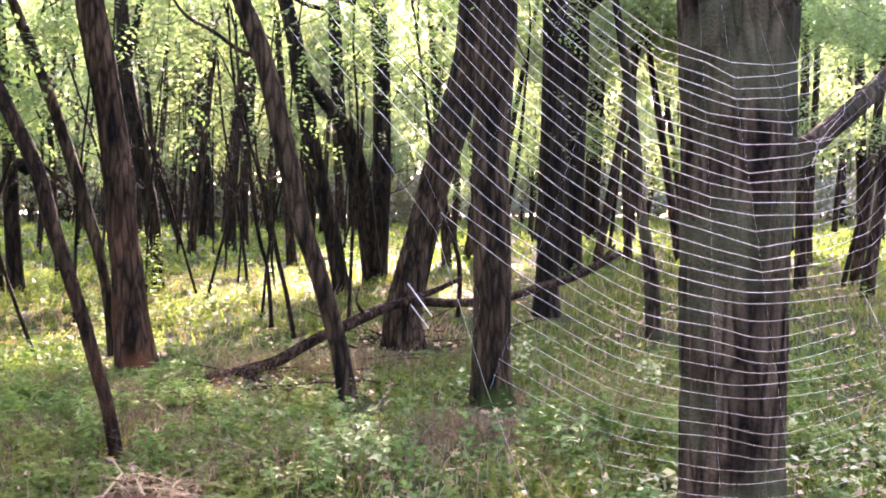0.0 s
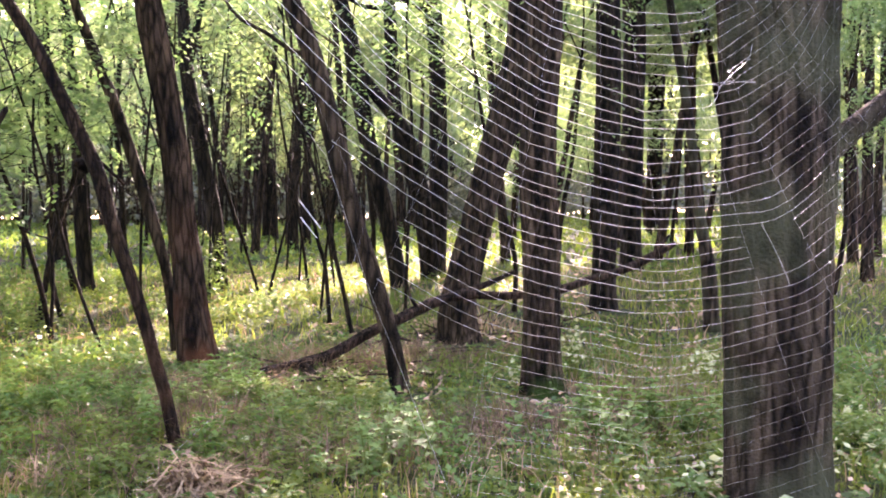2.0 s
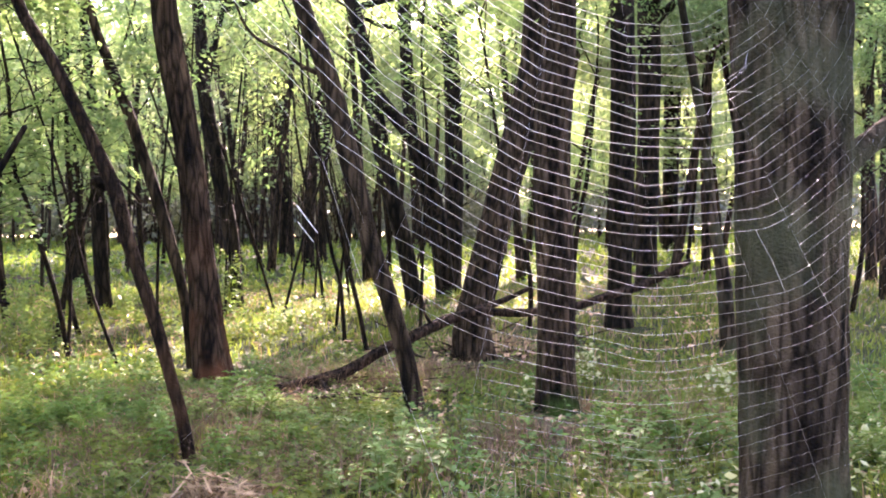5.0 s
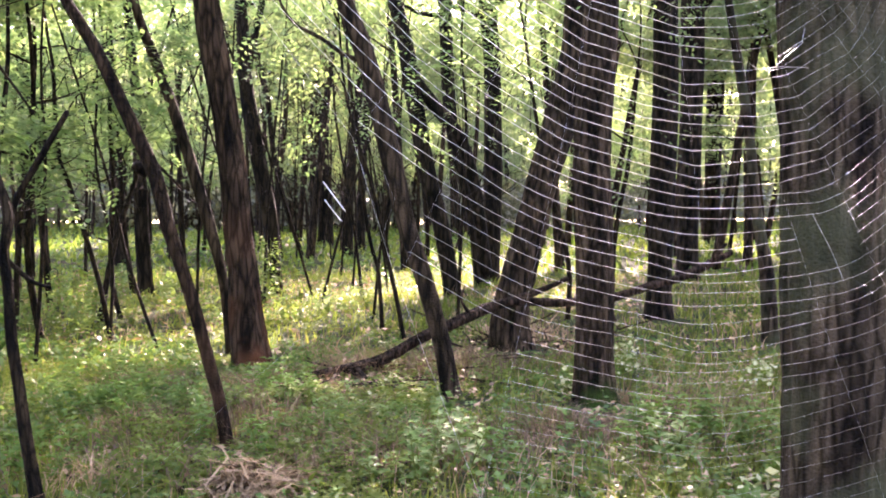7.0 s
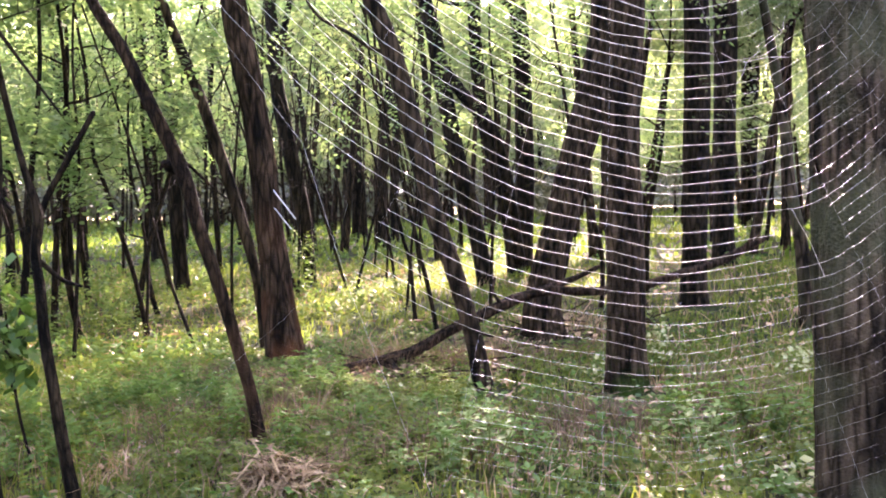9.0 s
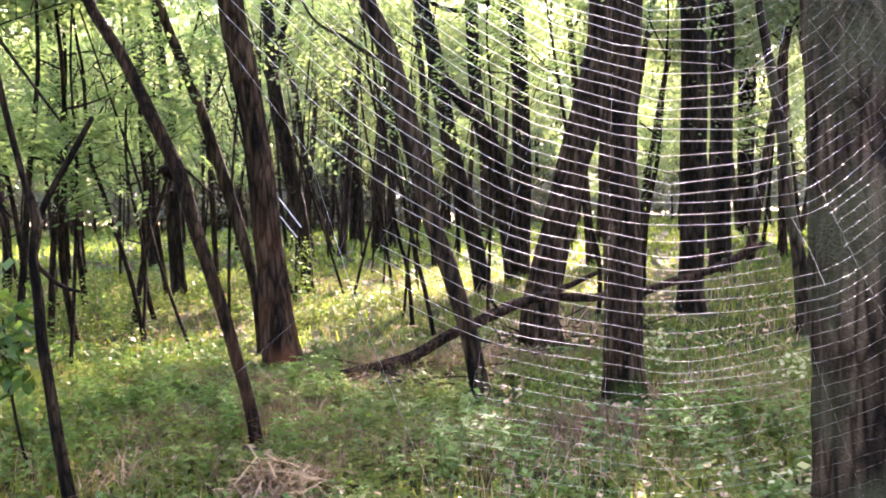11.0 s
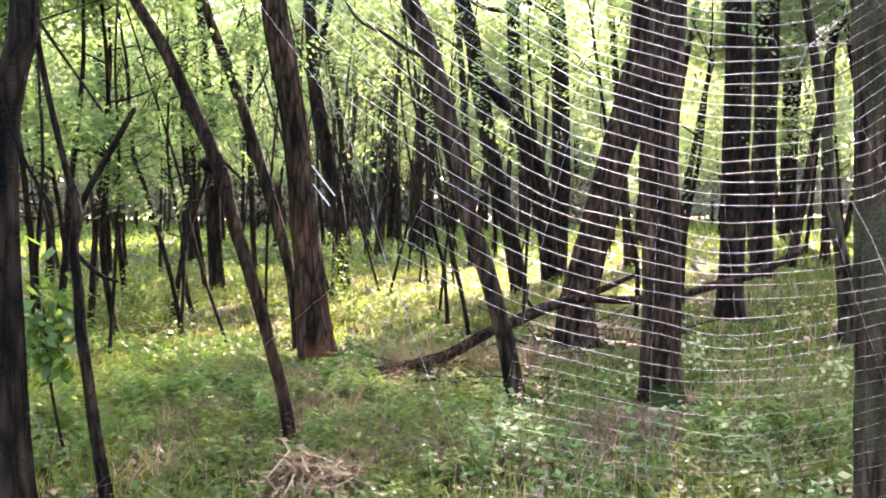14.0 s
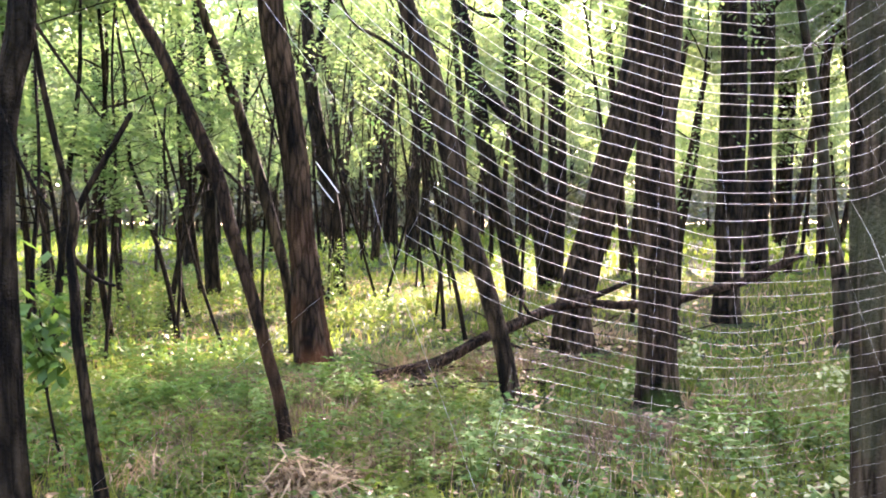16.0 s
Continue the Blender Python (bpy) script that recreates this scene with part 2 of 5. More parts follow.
def tube(ctrl, rings, sides, rough=0.0, seed=0, flare=0.0):
    """A tapered, closed stem through rows of (x, y, z, r). rough: depth of bark ridges as a share of r. flare: swelling at its foot."""
    s = spline(ctrl, rings)
    if rough:
        # rings at even steps along the stem
        fine = spline(ctrl, rings * 8)
        way = np.concatenate([[0], np.cumsum(np.linalg.norm(np.diff(fine[:, :3], axis=0), axis=1))])
        at = np.linspace(0, way[-1], rings)
        s = np.stack([np.interp(at, way, fine[:, k]) for k in range(4)], 1)
    p, r = s[:, :3], np.maximum(s[:, 3], 0.00002)
    tan = np.gradient(p, axis=0)
    tan /= np.linalg.norm(tan, axis=1)[:, None] + 1e-9
    ref = np.array([0.0, 1.0, 0.0]) if abs(tan[0, 1]) < 0.8 else np.array([1.0, 0.0, 0.0])
    a = np.cross(tan, ref)
    a /= np.linalg.norm(a, axis=1)[:, None]
    b = np.cross(tan, a)
    th = np.linspace(0, 2 * np.pi, sides, endpoint=False)
    rad = np.repeat(r[:, None], sides, 1)
    if flare:
        rise = np.linalg.norm(p - p[0], axis=1)[:, None]
        lobes = 1 + 0.35 * np.sin(3 * th + seed) + 0.2 * np.sin(5 * th + 2.1 * seed)
        rad = rad * (1 + flare * np.exp(-rise / (1.6 * r[0])) * lobes)
    if rough:
        length = np.concatenate([[0], np.cumsum(np.linalg.norm(np.diff(p, axis=0), axis=1))])
        rel = np.empty_like(rad)
        for i in range(rings):
            for j in range(sides):
                q = Vector((math.cos(th[j]) * 2.6 + seed, math.sin(th[j]) * 2.6, length[i] * 1.3))
                rel[i, j] = noise.noise(q) * 0.9 + (0.5 - abs(noise.noise(q * 2.7))) * 0.9
        rad = rad * (1 + rough * rel)
        if sides >= 60:
            # long ridges and furrows, split across here and there
            for i in range(rings):
                for j in range(sides):
                    q = Vector((math.cos(th[j]) * 5.5 + seed, math.sin(th[j]) * 5.5, length[i] * 1.1))
                    q += Vector((0.35, 0.35, 0)) * noise.noise(q * 0.7)
                    ridge = 1 - 2.2 * abs(noise.noise(q)) + 0.35 * noise.noise(Vector((q.x * 1.7, q.y * 1.7, length[i] * 9)))
                    rel[i, j] = min(max(ridge, -0.2), 0.85)
            rad = rad * (1 + 0.09 * rel) - rad.mean() * 0.045
    v = p[:, None, :] + rad[..., None] * (np.cos(th)[None, :, None] * a[:, None, :] + np.sin(th)[None, :, None] * b[:, None, :])
    v = v.reshape(-1, 3)
    i, j = np.meshgrid(np.arange(rings - 1), np.arange(sides), indexing="ij")
    k = (j + 1) % sides
    f = np.stack([i * sides + j, i * sides + k, (i + 1) * sides + k, (i + 1) * sides + j], -1).reshape(-1, 4)
    n = len(v)
    v = np.vstack([v, p[:1], p[-1:] + tan[-1:] * r[-1]])
    h = np.arange(sides)
    g = (h + 1) % sides
    caps = np.vstack([np.stack([np.full(sides, n), g, h, h], 1), np.stack([np.full(sides, n + 1), n - sides + h, n - sides + g, n - sides + g], 1)])
    return v, f, caps


def stem_mesh(name, ctrl, mat, rings=24, sides=10, rough=0.0, seed=0, flare=0.0):
    v, f, caps = tube(ctrl, rings, sides, rough, seed, flare)
    me = bpy.data.meshes.new(name)
    me.from_pydata(v.tolist(), [], f.tolist() + caps[:, :3].tolist())
    me.polygons.foreach_set("use_smooth", np.ones(len(me.polygons), bool))
    me.materials.append(mat)
    return me


def unit(v):
    return v / (np.linalg.norm(v, axis=-1, keepdims=True) + 1e-9)


def leaf_quads(c, u, v, long, wide):
    """Rhombic leaves at c along u, with width along v."""
    long, wide = np.asarray(long)[..., None] / 2, np.asarray(wide)[..., None] / 2
    q = np.stack([c - u * long, c + v * wide - u * long * 0.1, c + u * long, c - v * wide - u * long * 0.1], 1)
    return q.reshape(-1, 3), np.arange(4 * len(c)).reshape(-1, 4)


def sprays(rng, origins, leaflets=9, size=0.036, reach=0.2):
    """Feathered leaves: pairs of small leaflets along drooping stalks."""
    n = len(origins)
    az = rng.uniform(0, 2 * np.pi, n)
    d = unit(np.stack([np.cos(az), np.sin(az), rng.normal(-0.25, 0.35, n)], 1))
    side = unit(np.cross(d, unit(np.array([0, 0, 1.0]) + rng.normal(0, 0.35, (n, 3)))))
    k = np.arange(leaflets)
    along = ((k // 2 + 1) / (leaflets / 2 + 0.5))[None, :] * reach * rng.uniform(0.7, 1.25, (n, 1))
    sign = np.where(k % 2, 1.0, -1.0)
    sign[-1] = 0
    u = unit(sign[None, :, None] * side[:, None, :] + d[:, None, :] * 0.45 + rng.normal(0, 0.14, (n, leaflets, 3)))
    up = unit(np.cross(d, side))[:, None, :] + rng.normal(0, 0.16, (n, leaflets, 3))
    v = unit(np.cross(u, up))
    c = origins[:, None, :] + d[:, None, :] * along[..., None] + u * size * 0.6
    c[..., 2] -= 0.5 * along ** 2 / reach
    ls = size * rng.uniform(0.75, 1.25, (n, leaflets))
    return leaf_quads(c.reshape(-1, 3), u.reshape(-1, 3), v.reshape(-1, 3), ls.ravel(), ls.ravel() * 0.52)


def crown_points(rng, hubs, n, spread):
    """Points gathered in tufts round the hubs."""
    w = rng.uniform(0.4, 1.6, len(hubs))
    i = rng.choice(len(hubs), n, p=w / w.sum())
    return np.asarray(hubs)[i] + rng.normal(0, 1, (n, 3)) * np.array([spread, spread, spread * 0.55])


def limb_ctrl(rng, start, end, r):
    """A crooked limb from start to end."""
    s, e = np.asarray(start, float), np.asarray(end, float)
    m = (s + e) / 2 + rng.normal(0, 0.08, 3) * np.linalg.norm(e - s)
    m[2] += 0.05 * np.linalg.norm(e - s)
    return [(*s, r), (*m, r * 0.7), (*e, r * 0.3)]



def twiggy_limb(rng, start, end, r, mat, twigs=5):
    """A crooked limb with thin side twigs, one mesh."""
    s, e = np.asarray(start, float), np.asarray(end, float)
    span = np.linalg.norm(e - s)
    rows = [(*(s + (e - s) * f + rng.normal(0, 0.07, 3) * span * (0 < f < 1)), r * (1 - 0.75 * f)) for f in (0, 0.3, 0.6, 1.0)]
    verts, faces = [], []
    stems = [(rows, 9, 5)]
    for k in range(twigs):
        f = rng.uniform(0.25, 0.95)
        p = spline(rows, 20)[int(f * 19)]
        way = unit(unit(e - s) * 0.6 + rng.normal(0, 0.75, 3) + np.array([0, 0, 0.15]))
        long = span * rng.uniform(0.2, 0.5)
        mid = p[:3] + way * long * 0.5 + rng.normal(0, 0.08, 3) * long
        stems.append(([(*p[:3], max(0.004, p[3] * 0.6)), (*mid, max(0.0035, p[3] * 0.45)), (*(p[:3] + way * long), 0.002)], 6, 4))
    for ctrl, rings, sides in stems:
        v, f, caps = tube(ctrl, rings, sides)
        at = len(verts)
        faces += (f + at).tolist()
        caps = caps[:, :3] + at
        if at:
            # the twig grows out of the limb's nearest point
            caps[:sides, 0] = np.argmin(((np.array(verts[:limb_n]) - v[-2]) ** 2).sum(1))
        else:
            limb_n = len(v)
        verts += v.tolist()
        faces += caps.tolist()
    me = bpy.data.meshes.new("limb")
    me.from_pydata(verts, [], faces)
    me.polygons.foreach_set("use_smooth", np.ones(len(me.polygons), bool))
    me.materials.append(mat)
    return me


# ---- ground ----
def ground_sheet():
    g = np.sinh(np.linspace(-1, 1, 221) * 4.4)
    g = g / g.max() * 420
    x, y = np.meshgrid(g, g + 8, indexing="ij")
    z = height(x, y)
    near = np.exp(-((x ** 2 + (y - 8) ** 2) / 30 ** 2))
    z = z + near * (0.022 * np.sin(1.9 * x + 0.7 * y) * np.sin(1.3 * y - 0.5 * x) + 0.012 * np.sin(4.1 * x + 2.3) * np.sin(3.7 * y))
    n = len(g)
    i, j = np.meshgrid(np.arange(n - 1), np.arange(n - 1), indexing="ij")
    f = np.stack([i * n + j, (i + 1) * n + j, (i + 1) * n + j + 1, i * n + j + 1], -1).reshape(-1, 4)
    ob = new("ground", mesh_of("ground", np.stack([x, y, z], -1).reshape(-1, 3), f, SOIL, True))
    tagged(ob, "uneven forest floor of brown soil and leaf litter", "ground", kind="structure")


ground_sheet()


# ---- trees ----
TREE_SEED = [10]


# gaps in the leaves through which the sun reaches the web and the bright patches of the floor: (x, y, z, radius)
SUN_GAPS = ((0.2, 0.55, 1.2, 0.75), (-0.7, 12.7, 0.4, 1.0), (-1.7, 15.6, 0.5, 0.6), (0.0, 15.7, 0.5, 0.8),
            (-10.0, 25.5, 0.5, 1.8))


def clear_of_sun(p):
    """False within those gaps."""
    w, keep = np.array(sun_way), np.ones(len(p), bool)
    for x, y, z, r in SUN_GAPS:
        q = p - np.array((x, y, z))
        keep &= np.linalg.norm(q - (q @ w)[:, None] * w, axis=1) > r
    return keep


def stands_in_gap(x, y, tall):
    """True where the crown of a tall tree at (x, y) would close one of the gaps."""
    for gx, gy, gz, r in SUN_GAPS:
        along = (x - gx) * math.sin(SUN_AZ) + (y - gy) * math.cos(SUN_AZ)
        across = (x - gx) * math.cos(SUN_AZ) - (y - gy) * math.sin(SUN_AZ)
        if 1.5 < along * math.tan(SUN_EL) < tall + 1.5 and abs(across) < r + 1.3:
            return True
    return False


FEET = []



def tree(y, path, label, top=9.0, bark=None, rough=0.0, sides=12, flare=0.25, limbs=7, leaves=680, low=4.4, wide=2.0, knots=(), group="locust trees"):
    """A tree that stands at depth y. path: rows of (x, z, r) up its trunk as far as it is known; above that it goes on, thins and bears the crown."""
    TREE_SEED[0] += 1
    seed = TREE_SEED[0]
    rng = np.random.default_rng(seed)
    bark = bark or BARK
    x0 = path[0][0]
    foot = float(height(x0, y))
    base = Vector((x0, y, foot))
    FEET.append((x0, y, path[0][2]))
    pts = [(x - x0, 0.0, z - foot, r) for x, z, r in path]
    pts[0] = (0.0, 0.0, -0.12, pts[0][3])
    (xa, ya, za, ra), (xb, yb, zb, rb) = pts[-2], pts[-1]
    lean = (xb - xa) / max(zb - za, 0.1)
    zt = max(top, zb + 0.8)
    for f in (0.3, 0.65, 1.0):
        z = zb + (zt - zb) * f
        pts.append((xb + lean * (z - zb) * (1 - 0.35 * f) + rng.normal(0, 0.06), yb + rng.normal(0, 0.08), z, rb * (1 - 0.72 * f)))
    thing = new("tree")
    thing.location = base
    tagged(thing, label, "tree", group)
    rings = int(np.clip(zt * (22 if sides >= 60 else 14 if rough else 5), 24, 210))
    part("trunk", stem_mesh("trunk", pts, bark, rings, sides, rough, seed, flare), thing)
    cp = spline(pts, 60)
    hubs = []
    for k in range(limbs):
        z = rng.uniform(max(low - 0.8, zt * 0.45), zt * 0.93)
        s = cp[np.argmin(abs(cp[:, 2] - z))]
        az = rng.uniform(0, 2 * np.pi)
        out = rng.uniform(0.5, 1.0) * wide
        e = s[:3] + np.array([math.cos(az) * out, math.sin(az) * out, rng.uniform(0.4, 1.3)])
        part("limb", stem_mesh("limb", limb_ctrl(rng, s[:3], e, max(0.012, s[3] * 0.5)), bark, 8, 6), thing)
        hubs += [e, (e * 0.6 + s[:3] * 0.4) + rng.normal(0, 0.2, 3), e + rng.normal(0, 0.4, 3)]
    hubs.append(cp[-1, :3])
    for ctrl in knots:
        part("branch", stem_mesh("branch", [(a - x0, b - y, c - foot, r) for a, b, c, r in ctrl], bark, 16, 8), thing)
    if leaves:
        c = crown_points(rng, hubs, leaves, 0.6)
        c = c[clear_of_sun(c + np.array(base))]
        v, f = sprays(rng, c, 11, 0.07, 0.38)
        part("crown", mesh_of("crown", v, f, LEAF), thing)
    return thing


tree(4.07, [(-1.92, 0.02, 0.099), (-1.93, 0.53, 0.082), (-1.94, 0.88, 0.077), (-1.95, 1.27, 0.074), (-1.94, 1.64, 0.067), (-1.90, 1.89, 0.059), (-1.85, 2.09, 0.057), (-1.83, 2.31, 0.052)],
     "thick dark trunk of an old locust tree", bark=BARK_SHADED, rough=0.14, sides=72, top=8.5,
     knots=[[(-1.537, 3.120, 1.807, 0.009), (-1.481, 3.120, 1.676, 0.007), (-1.426, 3.120, 1.526, 0.007), (-1.366, 3.120, 1.413, 0.006), (-1.317, 3.120, 1.342, 0.005)]])
tree(4.22, [(-1.52, -0.00, 0.031), (-1.60, 0.35, 0.027), (-1.63, 0.58, 0.024), (-1.66, 0.79, 0.023), (-1.67, 0.99, 0.022), (-1.69, 1.17, 0.020), (-1.67, 1.33, 0.023), (-1.72, 1.51, 0.015), (-1.77, 1.72, 0.014), (-1.82, 1.96, 0.013), (-1.87, 2.27, 0.012)],
     "slender young tree forking in two, one arm snapped off", bark=BARK_YOUNG, rough=0.22, sides=24, top=4.2, limbs=3, leaves=150, low=3, wide=0.8,
     knots=[[(-1.722, 4.333, 1.296, 0.018), (-1.666, 4.333, 1.433, 0.016), (-1.560, 4.333, 1.617, 0.016), (-1.452, 4.333, 1.806, 0.013)], [(-1.727, 4.333, 1.138, 0.013), (-1.615, 4.333, 1.039, 0.011), (-1.528, 4.333, 1.008, 0.007)], [(-1.919, 4.333, 2.253, 0.011), (-1.794, 4.333, 2.072, 0.008), (-1.596, 4.333, 1.794, 0.005)]])
tree(5.46, [(-0.89, -0.00, 0.040), (-0.96, 0.28, 0.036), (-1.02, 0.51, 0.035), (-1.09, 0.78, 0.036), (-1.17, 1.04, 0.036), (-1.25, 1.29, 0.040), (-1.32, 1.57, 0.041), (-1.42, 1.80, 0.040), (-1.54, 2.06, 0.036), (-1.65, 2.29, 0.035), (-1.77, 2.49, 0.033), (-1.85, 2.65, 0.031)],
     "slim leaning tree with a dark knot on its trunk", bark=BARK_BROWN, rough=0.17, sides=24, top=5.5, limbs=4, leaves=260, low=3.6, wide=1.0,
     knots=[[(-1.408, 5.633, 1.614, 0.044), (-1.460, 5.599, 1.635, 0.034), (-1.485, 5.590, 1.625, 0.012)], [(-1.408, 5.633, 1.699, 0.014), (-1.332, 5.720, 1.620, 0.010), (-1.247, 5.807, 1.520, 0.007)]])
tree(8.61, [(-1.16, -0.00, 0.157), (-1.24, 0.43, 0.146), (-1.27, 0.85, 0.131), (-1.32, 1.26, 0.120), (-1.36, 1.79, 0.120), (-1.43, 2.30, 0.115), (-1.50, 2.72, 0.120), (-1.57, 3.08, 0.115), (-1.61, 3.42, 0.110)],
     "old locust tree with deeply furrowed bark and a reddish mossy foot", bark=BARK_RED, rough=0.06, sides=72, top=10)
tree(9.45, [(-1.50, 0.08, 0.046), (-1.58, 0.69, 0.049), (-1.70, 1.20, 0.060), (-1.83, 1.66, 0.063), (-1.97, 2.11, 0.057), (-2.12, 2.57, 0.057), (-2.26, 2.94, 0.054), (-2.40, 3.30, 0.046), (-2.50, 3.64, 0.043)],
     "thin leaning tree growing beside an old trunk", sides=10, top=7)
tree(15.38, [(-1.69, 0.15, 0.112), (-1.75, 0.87, 0.117), (-1.81, 1.43, 0.131), (-1.95, 2.17, 0.126), (-2.09, 2.91, 0.131), (-2.20, 3.65, 0.112), (-2.24, 4.39, 0.103), (-2.30, 5.03, 0.093)],
     "forked locust tree leaning slightly", bark=BARK_SHADED, sides=12, top=10.2, leaves=850, low=3.6, wide=1.9,
     knots=[[(-2.178, 15.427, 3.752, 0.066), (-2.075, 15.340, 4.200, 0.065), (-1.984, 15.340, 4.614, 0.056), (-1.893, 15.340, 5.028, 0.051)]])
tree(6.96, [(0.54, -0.00, 0.076), (0.46, 0.35, 0.068), (0.37, 0.69, 0.068), (0.28, 0.99, 0.068), (0.18, 1.28, 0.070), (0.11, 1.57, 0.076), (0.05, 1.83, 0.080), (-0.02, 2.12, 0.076), (-0.08, 2.37, 0.072), (-0.16, 2.62, 0.072), (-0.24, 2.83, 0.068), (-0.31, 3.02, 0.063)],
     "bare leaning trunk of a locust tree in the shade", rough=0.05, sides=22, top=8.5,
     knots=[[(-0.156, 7.193, 2.553, 0.024), (-0.309, 7.193, 2.608, 0.017), (-0.486, 7.237, 2.737, 0.015), (-0.660, 7.280, 2.831, 0.013), (-0.766, 7.280, 2.948, 0.011), (-0.833, 7.280, 3.113, 0.009)]])
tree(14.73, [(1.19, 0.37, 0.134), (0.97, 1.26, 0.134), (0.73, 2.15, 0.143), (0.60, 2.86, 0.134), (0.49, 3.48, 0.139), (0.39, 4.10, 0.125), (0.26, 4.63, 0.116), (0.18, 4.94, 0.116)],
     "locust tree with bark darkened for shade, standing back in the wood", bark=BARK_SHADED, sides=12, top=10.2, leaves=950, low=4.2, wide=2.3,
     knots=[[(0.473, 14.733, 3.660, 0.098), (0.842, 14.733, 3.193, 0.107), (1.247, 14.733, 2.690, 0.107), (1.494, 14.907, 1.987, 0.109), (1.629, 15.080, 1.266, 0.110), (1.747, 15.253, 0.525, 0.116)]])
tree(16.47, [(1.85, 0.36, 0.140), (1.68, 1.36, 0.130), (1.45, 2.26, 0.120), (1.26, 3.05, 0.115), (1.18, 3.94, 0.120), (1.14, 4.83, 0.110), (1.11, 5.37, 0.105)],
     "locust tree with bark darkened for shade, standing back in the wood", bark=BARK_SHADED, sides=12, top=10.3, leaves=950, low=4.2, wide=2.3)
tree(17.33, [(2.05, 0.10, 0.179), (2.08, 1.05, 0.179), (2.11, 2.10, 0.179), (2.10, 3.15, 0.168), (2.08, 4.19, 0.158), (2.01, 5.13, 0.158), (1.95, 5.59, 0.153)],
     "locust tree with bark darkened for shade, standing back in the wood", bark=BARK_SHADED, sides=12, top=10.4, leaves=950, low=4.2, wide=1.8)
tree(9.77, [(1.40, -0.00, 0.196), (1.37, 0.33, 0.172), (1.46, 0.81, 0.166), (1.58, 1.28, 0.160), (1.69, 1.76, 0.160), (1.83, 2.23, 0.166), (1.96, 2.70, 0.166), (2.05, 3.17, 0.154), (2.08, 3.73, 0.151)],
     "thick leaning locust tree with a spreading foot", rough=0.07, sides=64, top=10, flare=0.45)
tree(6.66, [(1.56, -0.00, 0.150), (1.54, 0.40, 0.131), (1.54, 0.89, 0.133), (1.53, 1.29, 0.133), (1.51, 1.69, 0.133), (1.52, 2.10, 0.133), (1.54, 2.46, 0.129), (1.56, 2.96, 0.125)],
     "straight dark locust tree with moss at its foot", bark=BARK_MOSS, rough=0.06, sides=72, top=10)
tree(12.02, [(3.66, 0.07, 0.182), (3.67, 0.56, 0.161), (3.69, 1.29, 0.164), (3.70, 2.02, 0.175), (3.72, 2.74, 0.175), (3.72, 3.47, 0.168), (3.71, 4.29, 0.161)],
     "locust tree with bark darkened for shade, standing back in the wood", bark=BARK_SHADED, sides=12, top=10.0, leaves=1500, low=4.2, wide=2.4)
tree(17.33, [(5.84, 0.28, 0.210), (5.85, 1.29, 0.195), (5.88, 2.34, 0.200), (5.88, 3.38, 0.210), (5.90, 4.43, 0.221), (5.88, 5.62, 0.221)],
     "locust tree with bark darkened for shade, standing back in the wood", bark=BARK_SHADED, sides=12, top=10.4, leaves=950, low=4.2, wide=1.8)
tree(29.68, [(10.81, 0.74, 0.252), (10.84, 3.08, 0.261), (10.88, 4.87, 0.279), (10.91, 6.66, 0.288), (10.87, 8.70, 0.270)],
     "locust tree with bark darkened for shade, standing back in the wood", bark=BARK_SHADED, sides=12, top=11.4, leaves=420, low=4.2, wide=1.8)
tree(10.14, [(4.38, 0.02, 0.092), (4.33, 0.68, 0.086), (4.26, 1.11, 0.068), (4.17, 1.61, 0.062), (4.11, 2.22, 0.055), (4.01, 2.83, 0.055), (3.91, 3.38, 0.049), (3.83, 3.83, 0.043)],
     "thin curved grey-barked tree", bark=BARK_LICHEN, sides=12, top=6.5)
tree(4.07, [(2.08, -0.16, 0.247), (2.07, 0.11, 0.230), (2.06, 0.53, 0.231), (2.05, 1.06, 0.237), (2.05, 1.51, 0.245), (2.04, 1.99, 0.255), (2.04, 2.38, 0.262), (2.04, 2.53, 0.262)],
     "thick straight trunk with furrowed bark close to the web", bark=BARK_LICHEN, rough=0.05, sides=110, top=9.5, flare=0.04,
     knots=[[(2.144, 4.117, 1.422, 0.070), (2.368, 4.117, 1.672, 0.062), (2.588, 4.160, 1.832, 0.056), (2.914, 4.247, 2.069, 0.052), (3.278, 4.333, 2.390, 0.047)]])
tree(10.42, [(-2.95, 0.01, 0.032), (-3.05, 0.49, 0.028), (-3.18, 0.99, 0.028), (-3.32, 1.43, 0.028), (-3.41, 1.75, 0.025), (-3.50, 1.97, 0.025), (-3.55, 2.50, 0.022), (-3.57, 3.00, 0.019)],
     "thin bare stem of a young tree", bark=BARK_YOUNG, sides=8, top=5, limbs=3, leaves=140, low=2.6, wide=0.8)
tree(12.25, [(-3.32, 0.06, 0.033), (-3.45, 0.49, 0.037), (-3.47, 1.09, 0.037), (-3.43, 1.76, 0.033), (-3.48, 2.57, 0.030), (-3.46, 3.46, 0.026)],
     "thin bare stem of a young tree", bark=BARK_YOUNG, sides=8, top=5, limbs=3, leaves=140, low=2.6, wide=0.8)
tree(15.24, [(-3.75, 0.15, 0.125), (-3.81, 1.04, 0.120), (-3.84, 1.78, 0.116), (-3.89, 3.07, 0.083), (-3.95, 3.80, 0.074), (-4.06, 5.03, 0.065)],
     "locust tree with bark darkened for shade, standing back in the wood", bark=BARK_SHADED, sides=12, top=10.2, leaves=420, low=4.2, wide=1.8)
